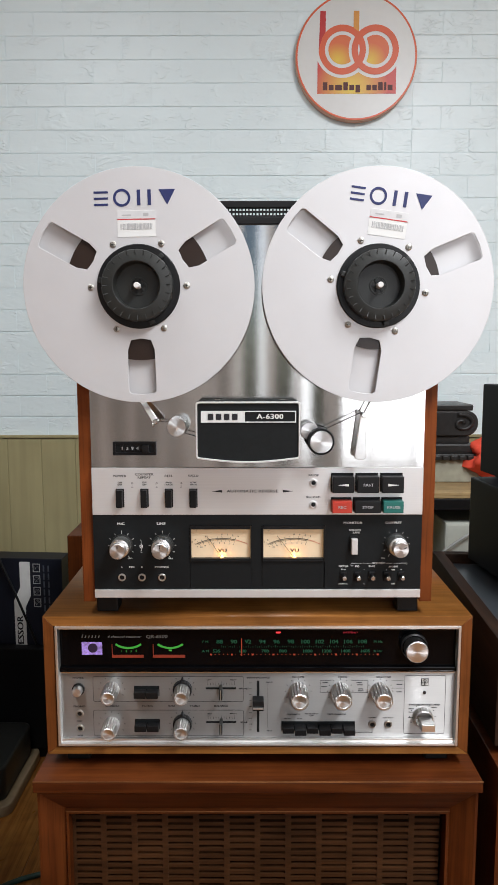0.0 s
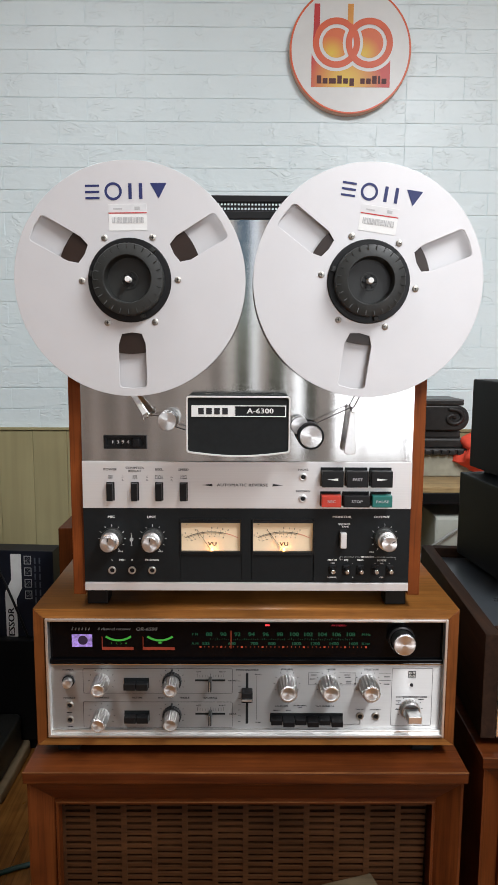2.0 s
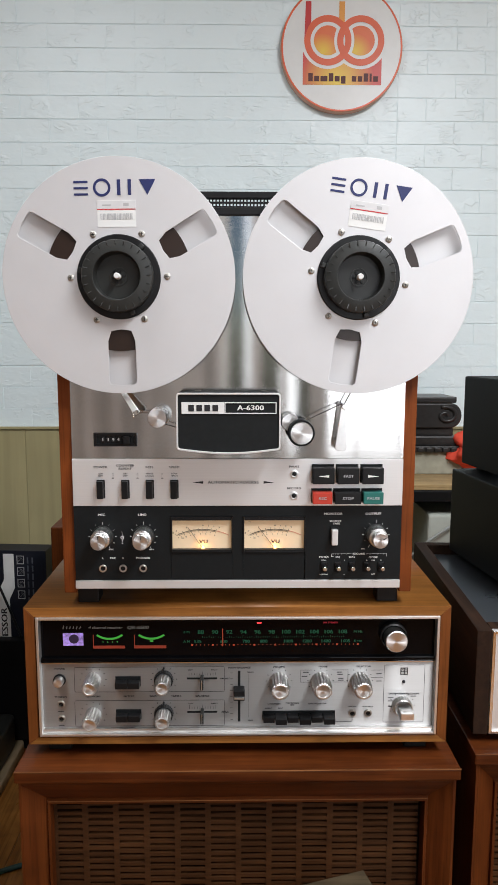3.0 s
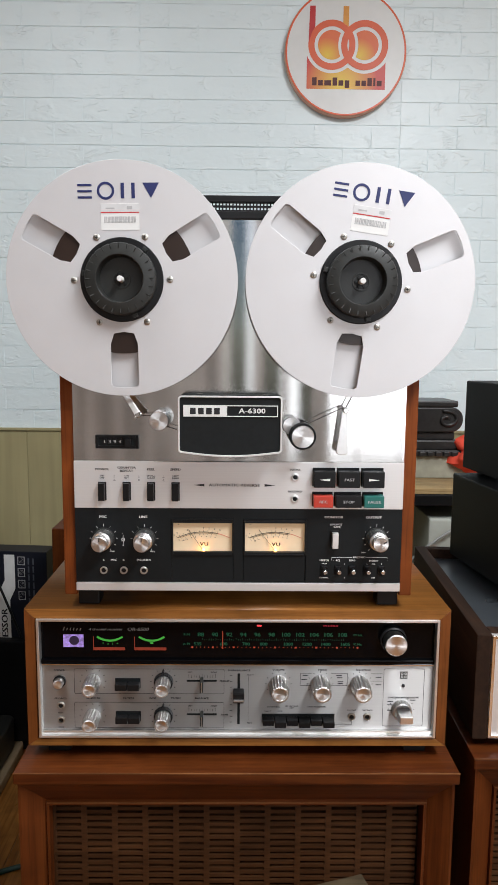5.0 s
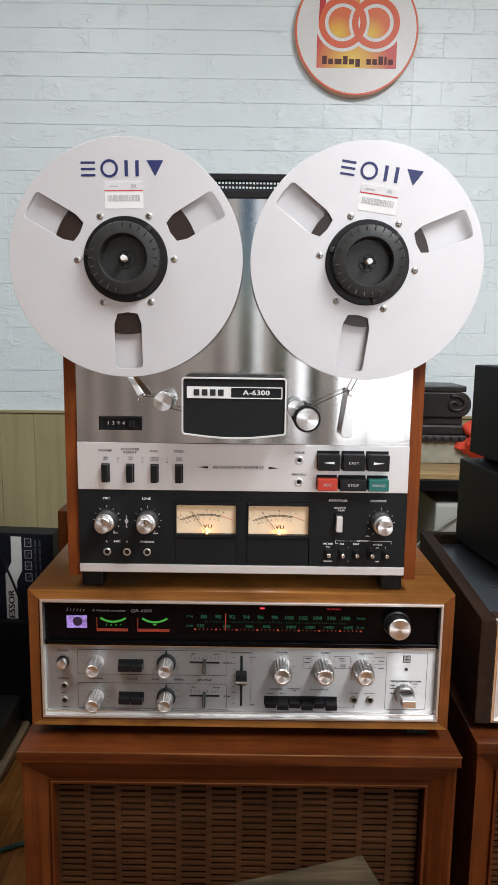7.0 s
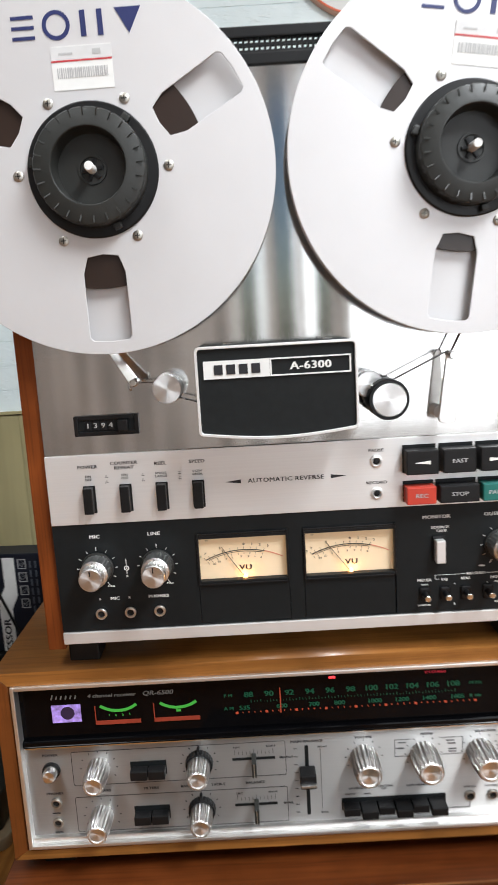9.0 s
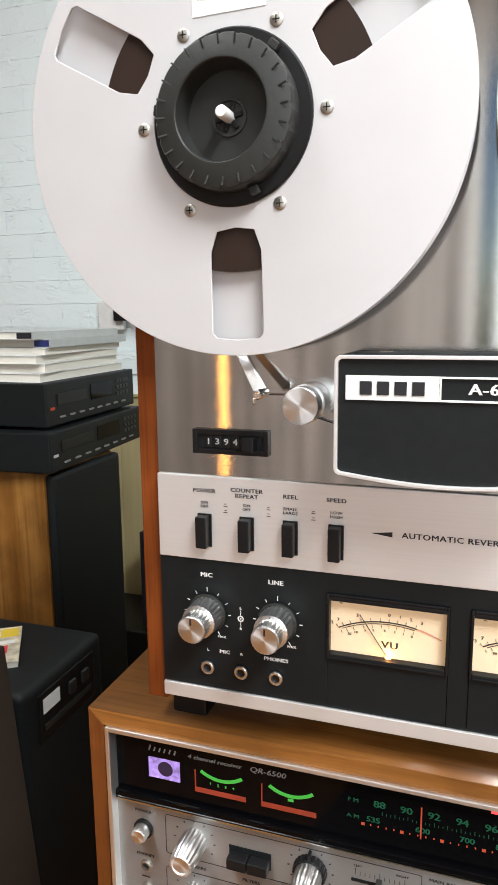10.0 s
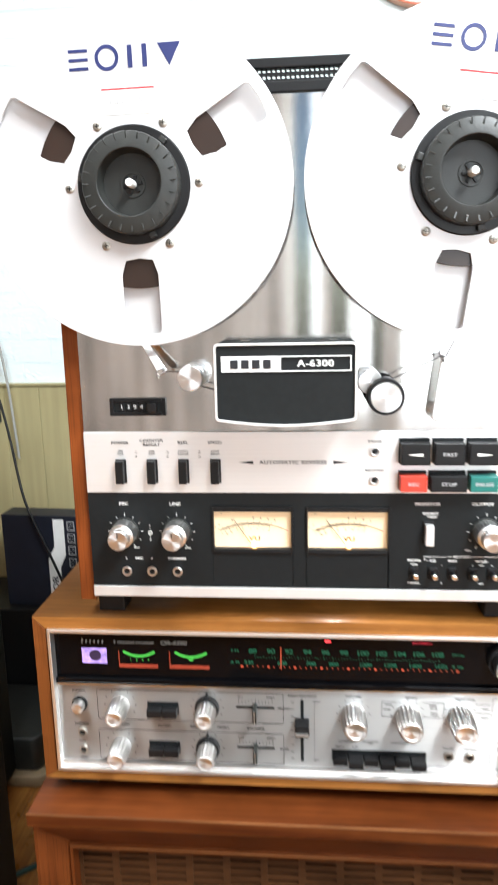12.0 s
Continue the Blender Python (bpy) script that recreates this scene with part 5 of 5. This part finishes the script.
for k in range(9):
    box(0.425 + k * 0.0235, 0.443 + k * 0.0235, 1.114, 1.13, 0.8882, 0.902, 0.003, bm)
part("petal_edge", bm, M_CASTBLACK, stand, at=BY_WALL)
part("step", box(0.43, 0.612, 1.13, 1.28, 0.9062, 0.934, 0.006), M_CASTBLACK, stand, at=BY_WALL)
part("neck", box(0.44, 0.602, 1.14, 1.27, 0.9342, 0.956, 0.004), M_CASTBLACK, stand, at=BY_WALL)
part("drum", plate([rounded(0.42, 0.622, 0.956, 1.028, 0.034, 10)], 1.13, 0.15, 0.004), M_CASTBLACK, stand, at=BY_WALL)
pts = [(0.575 + (0.003 + 0.0022 * k) * math.cos(0.55 * k), 1.127, 0.993 + (0.003 + 0.0016 * k) * math.sin(0.55 * k)) for k in range(16)]
part("scroll", tube(pts, 0.0055), M_CASTBLACK, stand, at=BY_WALL)
part("cap_plate", box(0.42, 0.606, 1.13, 1.28, 1.0282, 1.046, 0.004), M_CASTBLACK, stand, at=BY_WALL)


def crumple(x0, x1, y0, y1, z0, z1, seed, rough=0.02):
    rnd = random.Random(seed)
    bm = bmesh.new()
    bmesh.ops.create_icosphere(bm, subdivisions=4, radius=1.0)
    for v in bm.verts:
        p = v.co.copy()
        k = 1 + 0.35 * noise.noise(p * 2.3 + Vector((seed, 0, 0))) + 0.12 * noise.noise(p * 7 + Vector((0, seed, 0)))
        v.co = Vector(((x0 + x1) / 2 + p.x * k * (x1 - x0) / 2, (y0 + y1) / 2 + p.y * k * (y1 - y0) / 2, max(z0, (z0 + z1) / 2 + p.z * k * (z1 - z0) / 2)))
    return bm


tagged(part("red_cloth", crumple(0.595, 0.78, 1.06, 1.20, 0.8225, 0.955, 3), M_REDCLOTH, at=BY_WALL, smooth=50), "crumpled bright red cloth on a table", "cloth")
tagged(part("yellow_cloth", crumple(0.655, 0.72, 1.03, 1.09, 0.8225, 0.862, 5), M_YELLOW, at=BY_WALL, smooth=50), "small crumpled yellow cloth on a table", "cloth")
pc = thing("white_case", "off-white metal equipment case under a table", "equipment case", (0.55, 1.1, 0.3))
part("shelf", box(0.35, 1.15, 1.0, 1.3, -0.007, 0.55, 0.004), M_PLASTIC, pc, at=BY_WALL)
part("case_shell", box(0.50, 0.86, 1.0, 1.3, 0.552, 0.735, 0.008), mat("off_white_metal", (0.5, 0.52, 0.46), 0.45, 0.0, 0.06), pc, at=BY_WALL)
tagged(part("grey_cable", tube([(0.40, 1.02, 0.552), (0.44, 0.975, 0.62), (0.52, 0.965, 0.70), (0.62, 0.99, 0.738), (0.75, 1.1, 0.74)], 0.004), M_CABLE, at=BY_WALL, smooth=60), "pale grey cable over an equipment case", "cable")

# ---- round sign on the wall ----
SX, SZ, SR = 0.290, 2.036, 0.1755
sign = thing("round_sign", "round white wall sign with an orange emblem", "sign", (SX, 1.35, SZ - SR))
part("sign_body", lathe([(0, 1.359), (SR + 0.001, 1.359), (SR + 0.001, 1.338), (SR - 0.002, 1.336), (0, 1.336)], SX, SZ, 96), M_PINKGOLD, sign, smooth=30)
part("sign_face", lathe([(SR - 0.0045, 1.3362), (SR - 0.005, 1.335), (0, 1.335)], SX, SZ, 96), M_SIGN, sign, "white sign face", smooth=30)
part("sign_ring", plate([circle(SR - 0.001, 96, SX, SZ), circle(SR - 0.0055, 96, SX, SZ)[::-1]], 1.3345, 0.0015), M_SIGNRED, sign)
EY = 1.3342
C1, C2, RO, RI, RB = (0.2492, 2.0546), (0.344, 2.0546), 0.068, 0.0502, 0.0773


def round_arc(c, radius, a0, a1, n=18):
    return [(c[0] + radius * math.cos(radians(a0 + (a1 - a0) * k / n)), c[1] + radius * math.sin(radians(a0 + (a1 - a0) * k / n))) for k in range(n + 1)]


blk = [(0.178, 1.934), (0.406, 1.934)] + round_arc(C2, RB, -36.7, -127.8) + round_arc(C1, RB, -52.2, -157.1)
part("emblem_base", plate([blk], EY, 0.0008), sunset("emblem_fade", (0.85, 0.62, 0.05), (0.6, 0.05, 0.035), (0.292, EY, 1.975), 0.11), sign, "emblem base fading from yellow to red")
for c, other in ((C1, C2), (C2, C1)):
    part("emblem_ring", plate([circle(RO, 72, *c), circle(RI, 60, *c)[::-1]], EY - (0.0004 if c is C2 else 0), 0.0008), M_SIGNRED, sign)
    inner = []
    for x, z in circle(0.0402, 90, *c):
        d = Vector((x - other[0], z - other[1]))
        if d.length < 0.0765:
            x = other[0] + math.copysign(math.sqrt(0.0765 ** 2 - d.y ** 2), d.x)
        inner.append((x, z))
    part("emblem_disc", plate([inner], EY, 0.0008), sunset("emblem_disc_fade", (0.8, 0.55, 0.03), (0.72, 0.14, 0.03), (c[0], EY, c[1]), 0.05), sign)
part("emblem_bar", plate([[(0.1815, 2.056), (0.191, 2.088), (0.2005, 2.103), (0.2005, 2.159), (0.1846, 2.159)]], EY - 0.0002, 0.0006), mat("sign_deep_red", (0.55, 0.03, 0.03), 0.4), sign)
part("emblem_bar", plate([[(0.2805, 2.114), (0.2966, 2.103), (0.2966, 2.159), (0.2805, 2.159)]], EY - 0.0006, 0.0006), mat("sign_orange", (0.75, 0.32, 0.05), 0.4), sign)
M_MAROON = mat("dark_maroon_print", (0.09, 0.015, 0.012), 0.5)
x = 0.194
for k, wide in enumerate((0.013, 0.014, 0.02, 0.013, 0.014, 0.013, -0.01, 0.013, 0.013, 0.013, 0.006, 0.014)):
    if wide > 0:
        tall = 0.022 if k in (0, 3, 9, 10) else 0.0145
        part("name_bar", box(x, x + wide, EY - 0.0008, EY, 1.9435 - (0.006 if k == 5 else 0), 1.9435 + tall), M_MAROON, sign, "plain dark bar")
    x += abs(wide) + 0.0042

GROW = Matrix.Translation((0.305, 0, 2.066)) @ Matrix.Diagonal((1.02, 1, 1.02, 1)) @ Matrix.Translation((-SX, 0, -SZ))
for ob in sign.children:
    ob.data.transform(GROW)

# ---- left of the deck ----
box_m = pose(-0.747, 1.13, 0.345, 0, 0, -4)
carton = thing("cardboard_carton", "dark blue printed carton with a white stripe", "carton", (-0.7, 1.2, 0.345))
part("carton_body", box(-0.085, 0.19, 0.0, 0.07, 0.0, 0.262, 0.002), M_NAVY, carton, at=box_m)
part("stripe", plate([[(0.044, 0.0), (0.078, 0.0), (0.078, 0.115), (0.095, 0.150), (0.095, 0.252), (0.064, 0.252), (0.064, 0.175), (0.044, 0.135)]], -0.001, 0.001), M_PAPER, carton, at=box_m)
part("lettering", words("ESSOR", 0.061, 0.045, 0.028, -0.0012, turn=-90, bold=0.07), M_PRINT, carton, at=box_m)
for k in range(4):
    icon = part("icon_frame", frame_box(0.104, 0.125, 0.222 - 0.035 * k, 0.247 - 0.035 * k, 0.0018, -0.001, 0.0005), M_GREY, carton, at=box_m)
    part("icon_mark", lathe([(0.0065, -0.0012), (0.0065, 0.0005), (0.003, 0.0005), (0.003, -0.0012)], 0.1145, 0.2345 - 0.035 * k, 16), M_GREY, icon, at=box_m)
bm = bmesh.new()
for k in range(2):
    for j in range(9):
        box(0.134 + 0.014 * k, 0.138 + 0.014 * k, -0.001, 0.0, 0.242 - 0.024 * j - 0.018, 0.242 - 0.024 * j, bm=bm)
part("print_bars", bm, mat("faint_grey_print", (0.09, 0.1, 0.12), 0.5), carton, at=box_m)
low = thing("black_equipment_case", "dark equipment case on the floor under a carton", "equipment case", (-0.8, 1.1, 0))
part("case_shell", box(-1.05, -0.585, 1.10, 1.33, 0.03, 0.344, 0.006), M_PLASTIC, low)
part("plinth", box(-1.04, -0.595, 1.11, 1.32, 0.0, 0.0298), M_PLASTIC, low)
tray = thing("flat_case", "flat dark case with a tan rim on the floor", "case", (-0.8, 0.98, 0))
part("tray_rim", plate([rounded(-1.05, -0.635, -0.2, 0.085, 0.03, 6)], 0, 0.03, 0.004), M_TAN, tray, at=Matrix.Translation((0, 1.03, 0.03)) @ Matrix.Rotation(radians(-90), 4, "X") @ Matrix.Translation((0, 0, 0)))
part("tray_top", plate([rounded(-1.03, -0.655, -0.18, 0.065, 0.025, 6)], 0, 0.09, 0.006), M_HUB, tray, at=Matrix.Translation((0, 1.03, 0.12)) @ Matrix.Rotation(radians(-90), 4, "X"))
tagged(part("wooden_box", box(-0.453, -0.25, 0.80, 1.05, 0.0, 0.760, 0.003), M_WOOD_CABV), "plain dark red-brown wooden box on the floor", "wooden box")
tagged(part("black_cable", tube([(-0.86, 1.22, 0.98), (-0.825, 1.20, 0.88), (-0.79, 1.16, 0.77), (-0.765, 1.13, 0.67), (-0.735, 1.112, 0.60), (-0.68, 1.108, 0.48), (-0.63, 1.09, 0.36)], 0.0035), M_PLASTIC, smooth=60), "thin black cable hanging by the wall", "cable")
tagged(part("green_cable", tube([(-0.78, 0.42, 0.006), (-0.66, 0.50, 0.006), (-0.58, 0.60, 0.006), (-0.48, 0.64, 0.006), (-0.34, 0.66, 0.006)], 0.006), M_CABLEG, smooth=60), "dark green cable lying on the floor", "cable")

socket = thing("wall_socket", "white wall socket with a black plug and cable", "socket", (-1.0, 1.35, 1.12))
part("socket_plate", box(-1.045, -0.965, 1.338, 1.3575, 1.125, 1.205, 0.004), M_PAPER, socket)
part("plug", box(-0.985, -0.935, 1.318, 1.3378, 1.150, 1.182, 0.004), M_PLASTIC, socket)
part("plug_cable", tube([(-0.94, 1.325, 1.165), (-0.905, 1.32, 1.155), (-0.88, 1.325, 1.09), (-0.862, 1.33, 0.95), (-0.85, 1.33, 0.72)], 0.004), M_CABLE, socket, smooth=60)

tower = thing("tower_speaker", "oak tower speaker with a black cloth front", "speaker", (-0.9, 0.73, 0))
part("cabinet", box(-1.08, -0.741, 0.617, 0.86, 0.0, 0.882, 0.003), M_WOOD_OAK, tower, "oiled oak speaker cabinet")
part("grille", box(-0.7408, -0.721, 0.619, 0.858, 0.03, 0.880, 0.008), M_VINYL, tower, "black cloth grille")


def player(name, label, m, wide, deep, tall):
    ob = thing(name, label, "player", m.translation, group="stacked disc players")
    part("chassis", box(-deep, 0.0, 0.0, wide, 0.006, tall, 0.003), M_BLACK, ob, at=m)
    for x in (-deep + 0.03, -0.03):
        for y in (0.04, wide - 0.04):
            part("foot", box(x - 0.01, x + 0.01, y - 0.01, y + 0.01, 0.0, 0.006), M_CHROME, ob, at=m)
    part("display", box(-0.001, 0.0015, wide * 0.45, wide * 0.7, tall * 0.45, tall * 0.82), M_GLASS, ob, at=m)
    part("disc_tray", box(-0.001, 0.002, wide * 0.1, wide * 0.4, tall * 0.5, tall * 0.75, 0.001), M_PLASTIC, ob, at=m)
    for k in range(8):
        part("button", box(-0.001, 0.003, wide * (0.12 + 0.1 * k), wide * (0.165 + 0.1 * k), tall * 0.22, tall * 0.26), M_DIMPRINT, ob, at=m)
    for k in range(5):
        part("vent_slot", box(-deep * 0.85, -deep * 0.35, -0.0012, 0.001, tall * (0.2 + 0.12 * k), tall * (0.25 + 0.12 * k)), M_HUB, ob, at=m)
    for k in range(12):
        part("key_button", box(-0.001, 0.0025, wide * (0.76 + 0.04 * (k % 4)), wide * (0.785 + 0.04 * (k % 4)), tall * (0.42 + 0.16 * (k // 4)), tall * (0.50 + 0.16 * (k // 4))), M_HUB, ob, at=m)
    part("badge", box(-0.001, 0.0016, 0.012, 0.026, tall * 0.42, tall * 0.48), M_ORANGE if tall > 0.08 else M_GREY, ob, "small orange light", at=m)
    return ob


player("disc_player", "black disc player on top of an oak speaker", pose(-0.712, 0.60, 0.882, 0, 0, 4), 0.40, 0.30, 0.078)
player("disc_player", "black disc player stacked on another", pose(-0.731, 0.625, 0.960, 0, 0, 3), 0.36, 0.30, 0.085)
z = 1.0455
for k, (thick, m, off, turn, label) in enumerate(((0.016, M_BOOK, 0.0, 2, "thick cream paged book in a stack"), (0.017, M_BOOK, 0.01, 6, "thick cream paged book in a stack"), (0.015, M_BOOK, -0.005, 3, "white paperback book in a stack"), (0.013, M_BOOK, 0.012, 5, "white paperback book in a stack"), (0.015, M_LIDGREY, 0.02, 4, "grey magazine in a stack"), (0.014, M_LIDGREY, -0.01, 2, "grey magazine on top of a stack"))):
    book = thing("book", label, "book", (-0.84, 0.8, z), group="stack of books")
    bmx = pose(-0.751 + off * 0.5, 0.64 + off, z, 0, 0, turn)
    part("page_block", box(-0.205, -0.001, 0.001, 0.319, 0.0012, thick - 0.0012, 0.0005), M_BOOK, book, at=bmx)
    part("cover", box(-0.207, 0.001, -0.001, 0.321, thick - 0.0012, thick, 0.0003), m if k > 3 else M_PAPER, book, at=bmx)
    part("cover", box(-0.207, 0.001, -0.001, 0.321, 0.0, 0.0012, 0.0003), m if k > 3 else M_PAPER, book, at=bmx)
    if k > 3:
        part("spine", box(0.001, 0.0018, -0.001, 0.321, 0.0, thick), m, book, at=bmx)
        part("spine_label", box(-0.03, 0.0, -0.0015, -0.0008, 0.002, thick - 0.002), M_BLUE if k == 4 else M_PRINT, book, at=bmx)
    z += thick + 0.0002

sub = thing("subwoofer", "black subwoofer with rounded edges and a control panel", "subwoofer", (-0.75, 0.4, 0))
part("enclosure", box(-0.93, -0.565, 0.292, 0.502, 0.0, 0.658, 0.016, segments=4), M_VINYL, sub, smooth=40)
part("control_panel", box(-0.5665, -0.5625, 0.325, 0.47, 0.565, 0.64, 0.002), M_PLASTIC, sub)
part("white_label", box(-0.5628, -0.5618, 0.335, 0.375, 0.608, 0.630), M_PAPER, sub)
for y in (0.395, 0.43):
    part("dial_knob", box(-0.5628, -0.557, y, y + 0.018, 0.605, 0.625, 0.003), M_HUB, sub)
part("slot_bar", box(-0.5628, -0.5600, 0.335, 0.455, 0.582, 0.592, 0.002), M_HUB, sub)
mag = thing("magazine", "colourful magazine lying on a subwoofer", "magazine", (-0.65, 0.36, 0.6582))
mm = pose(-0.716, 0.296, 0.6582, 0, 0, 34)
part("page_block", box(0.0, 0.115, 0.0, 0.12, 0.0, 0.009), M_BOOK, mag, at=mm)
cover = part("cover", box(-0.001, 0.116, -0.001, 0.121, 0.009, 0.0098), mat("mottled_cover", (0.62, 0.55, 0.42), 0.35, 0.0, 0.6, (45, 45, 45)), mag, at=mm)
for a, m in (((0.058, 0.098, 0.03, 0.055), M_REDPRINT), ((0.02, 0.055, 0.012, 0.03), M_TEAL), ((0.062, 0.108, 0.062, 0.072), M_PAPER), ((0.03, 0.05, 0.05, 0.1), M_GREY), ((0.085, 0.112, 0.085, 0.115), M_YELLOW)):
    part("cover_print", box(*a, 0.0097, 0.0100), m, cover, at=mm)
brown = thing("brown_speaker", "matt dark brown box speaker on the floor", "speaker", (-0.7, 0.1, 0))
bm = box(-0.98, -0.508, 0.03, 0.200, 0.0, 0.786, 0.002)
for v in bm.verts:
    if v.co.x > -0.6:
        v.co.x += 0.085 * (0.786 - v.co.z)
part("enclosure", bm, M_BROWNBOX, brown, "box speaker side that slopes outwards to the floor")
part("top_board", box(-0.98, -0.508, 0.03, 0.200, 0.7862, 0.806, 0.009, segments=1), M_BROWNBOX, brown, "chamfered brown top board")

# ---- lamp behind the viewer ----
lamp = thing("floor_lamp", "slim floor lamp with an orange glowing tube", "lamp", (-1.0, -2.2, 0))
part("lamp_base", box(-1.09, -0.91, -2.29, -2.11, 0.0, 0.02, 0.004), M_PLASTIC, lamp)
part("pole", box(-1.008, -0.992, -2.208, -2.192, 0.02, 0.35, 0.002), M_PLASTIC, lamp)
part("tube", box(-1.0028, -0.9972, -2.2028, -2.1972, 0.35, 1.4, 0.001), mat("glowing_orange_tube", (0.9, 0.5, 0.15), 0.4, glow=(1.0, 0.38, 0.07), glow_power=13.0), lamp, "glowing orange tube")

# ---- stool in front of the cabinet ----
ST_M = pose(0.152, -0.072, 0.0, 0, 0, 16.5)
stool = thing("wooden_stool", "low stool with a grey-brown wooden top", "stool", (0.05, -0.2, 0))
part("stool_top", box(-0.36, 0.0, -0.26, 0.0, 0.538, 0.56, 0.0015), M_WOOD_STOOL, stool, at=ST_M)
for x in (-0.34, -0.05):
    for y in (-0.24, -0.05):
        part("leg", box(x, x + 0.03, y, y + 0.03, 0.0, 0.5378, 0.002), M_WOOD_STOOL, stool, at=ST_M)

# ---- tiled surfaces, piece by piece ----
ROW, BW, GAP = 0.0669, 0.174, 0.0007
Z_BASE = 1.936 - 15 * ROW
shapes = {}
for wide in (BW, BW / 2):
    for k in range(5):
        bm = box(-wide / 2 + GAP / 2, wide / 2 - GAP / 2, 0.0030, 0.0055, -ROW / 2 + GAP / 2, ROW / 2 - GAP / 2)
        bmesh.ops.bevel(bm, geom=[e for e in bm.edges if all(v.co.y < 0.004 for v in e.verts)], offset=0.0016, segments=2, affect="EDGES")
        for v in bm.verts:
            v.co.y += 0.0007 * noise.noise(Vector((v.co.x * 9 + k * 5, v.co.z * 20, k)))
        me = bpy.data.meshes.new("brick")
        bm.to_mesh(me)
        bm.free()
        me.materials.append(M_BRICK)
        shapes[wide, k] = me
rest = bmesh.new()
rows = range(int((ROOM_H - Z_BASE) / ROW))
verts, faces = [], []
for r in rows:
    zc = Z_BASE + ROW * (r + 0.5)
    if zc < 0.96:
        continue
    for panel in range(-3, 5):
        start = -0.304 + 4.5 * BW * panel
        course = [(BW * (c + 0.5), BW) for c in range(4)] + [(4.25 * BW, BW / 2)]
        if r % 2 == 0:
            course = [(4.5 * BW - off, wide) for off, wide in course]
        for c, (off, wide) in enumerate(course):
            xc = start + off
            if not ROOM_X0 < xc < ROOM_X1:
                continue
            if -0.98 < xc < 0.86 and zc < 2.42:
                ob = new("brick", shapes[wide, (r * 7 + c * 3 + panel) % 5])
                ob.parent = wall
                ob.location = (xc, ROOM_Y1 + 0.0005, zc)
                continue
            a, b, c0, d, y = xc - wide / 2 + GAP / 2, xc + wide / 2 - GAP / 2, zc - ROW / 2 + GAP / 2, zc + ROW / 2 - GAP / 2, ROOM_Y1 - 0.003
            k = len(verts)
            verts.extend([(a, y, c0), (b, y, c0), (b, y, d), (a, y, d), (a, y + 0.009, c0), (b, y + 0.009, c0), (b, y + 0.009, d), (a, y + 0.009, d)])
            faces.extend([(k, k + 1, k + 2, k + 3), (k, k + 4, k + 5, k + 1), (k + 3, k + 2, k + 6, k + 7), (k, k + 3, k + 7, k + 4), (k + 1, k + 5, k + 6, k + 2)])
me = bpy.data.meshes.new("far_bricks")
me.from_pydata(verts, [], faces)
rest.from_mesh(me)
bpy.data.meshes.remove(me)
tagged(part("far_bricks", rest, M_BRICK, wall, "white foam bricks"), kind="stuff")
PW = 0.108
plank = box(-PW / 2 + 0.0003, PW / 2 - 0.0003, -0.004, 0.0055, 0.0, 0.931)
bmesh.ops.bevel(plank, geom=[e for e in plank.edges if all(v.co.y < 0 for v in e.verts)], offset=0.0015, segments=1, affect="EDGES")
me = bpy.data.meshes.new("wall_panel")
plank.to_mesh(me)
plank.free()
me.materials.append(M_WAINS)
for k in range(-14, 31):
    xc = -0.784 + PW * (k + 0.5)
    if ROOM_X0 < xc - 0.06 and xc < ROOM_X1:
        ob = new("wall_panel", me)
        ob.parent = wall
        ob.location = (xc, ROOM_Y1, 0.002)
part("panel_ledge", box(ROOM_X0, ROOM_X1, ROOM_Y1 - 0.01, ROOM_Y1 + 0.0055, 0.934, 0.942, 0.001), M_WAINS, wall)
FW = 0.124
boards = {}


def board(y0, y1):
    """One floor board from y0 to y1 about its own middle; boards of one length share a mesh."""
    key = (round(y0, 3), round(y1, 3))
    if key not in boards:
        bm = box(-FW / 2 + 0.0005, FW / 2 - 0.0005, y0, y1, -0.012, 0.0)
        bmesh.ops.bevel(bm, geom=[e for e in bm.edges if all(v.co.z > -0.001 for v in e.verts)], offset=0.0008, segments=1, affect="EDGES")
        me = bpy.data.meshes.new("floor_plank")
        bm.to_mesh(me)
        bm.free()
        me.materials.append(M_FLOOR)
        boards[key] = me
    return boards[key]


k = 0
x = ROOM_X0 + FW / 2
while x < ROOM_X1 - 0.02:
    for j in range(-4, 3):
        yc = 0.35 + 1.2012 * j + (0.4 if k % 3 == 1 else 0.8 if k % 3 == 2 else 0)
        low_end, high_end = max(yc - 0.6, ROOM_Y0 + 0.001), min(yc + 0.6, ROOM_Y1 - 0.005)
        if high_end - low_end > 0.03:
            ob = new("floor_plank", board(low_end - yc, high_end - yc))
            ob.parent = floor
            ob.location = (x, yc, 0)
    x += FW
    k += 1
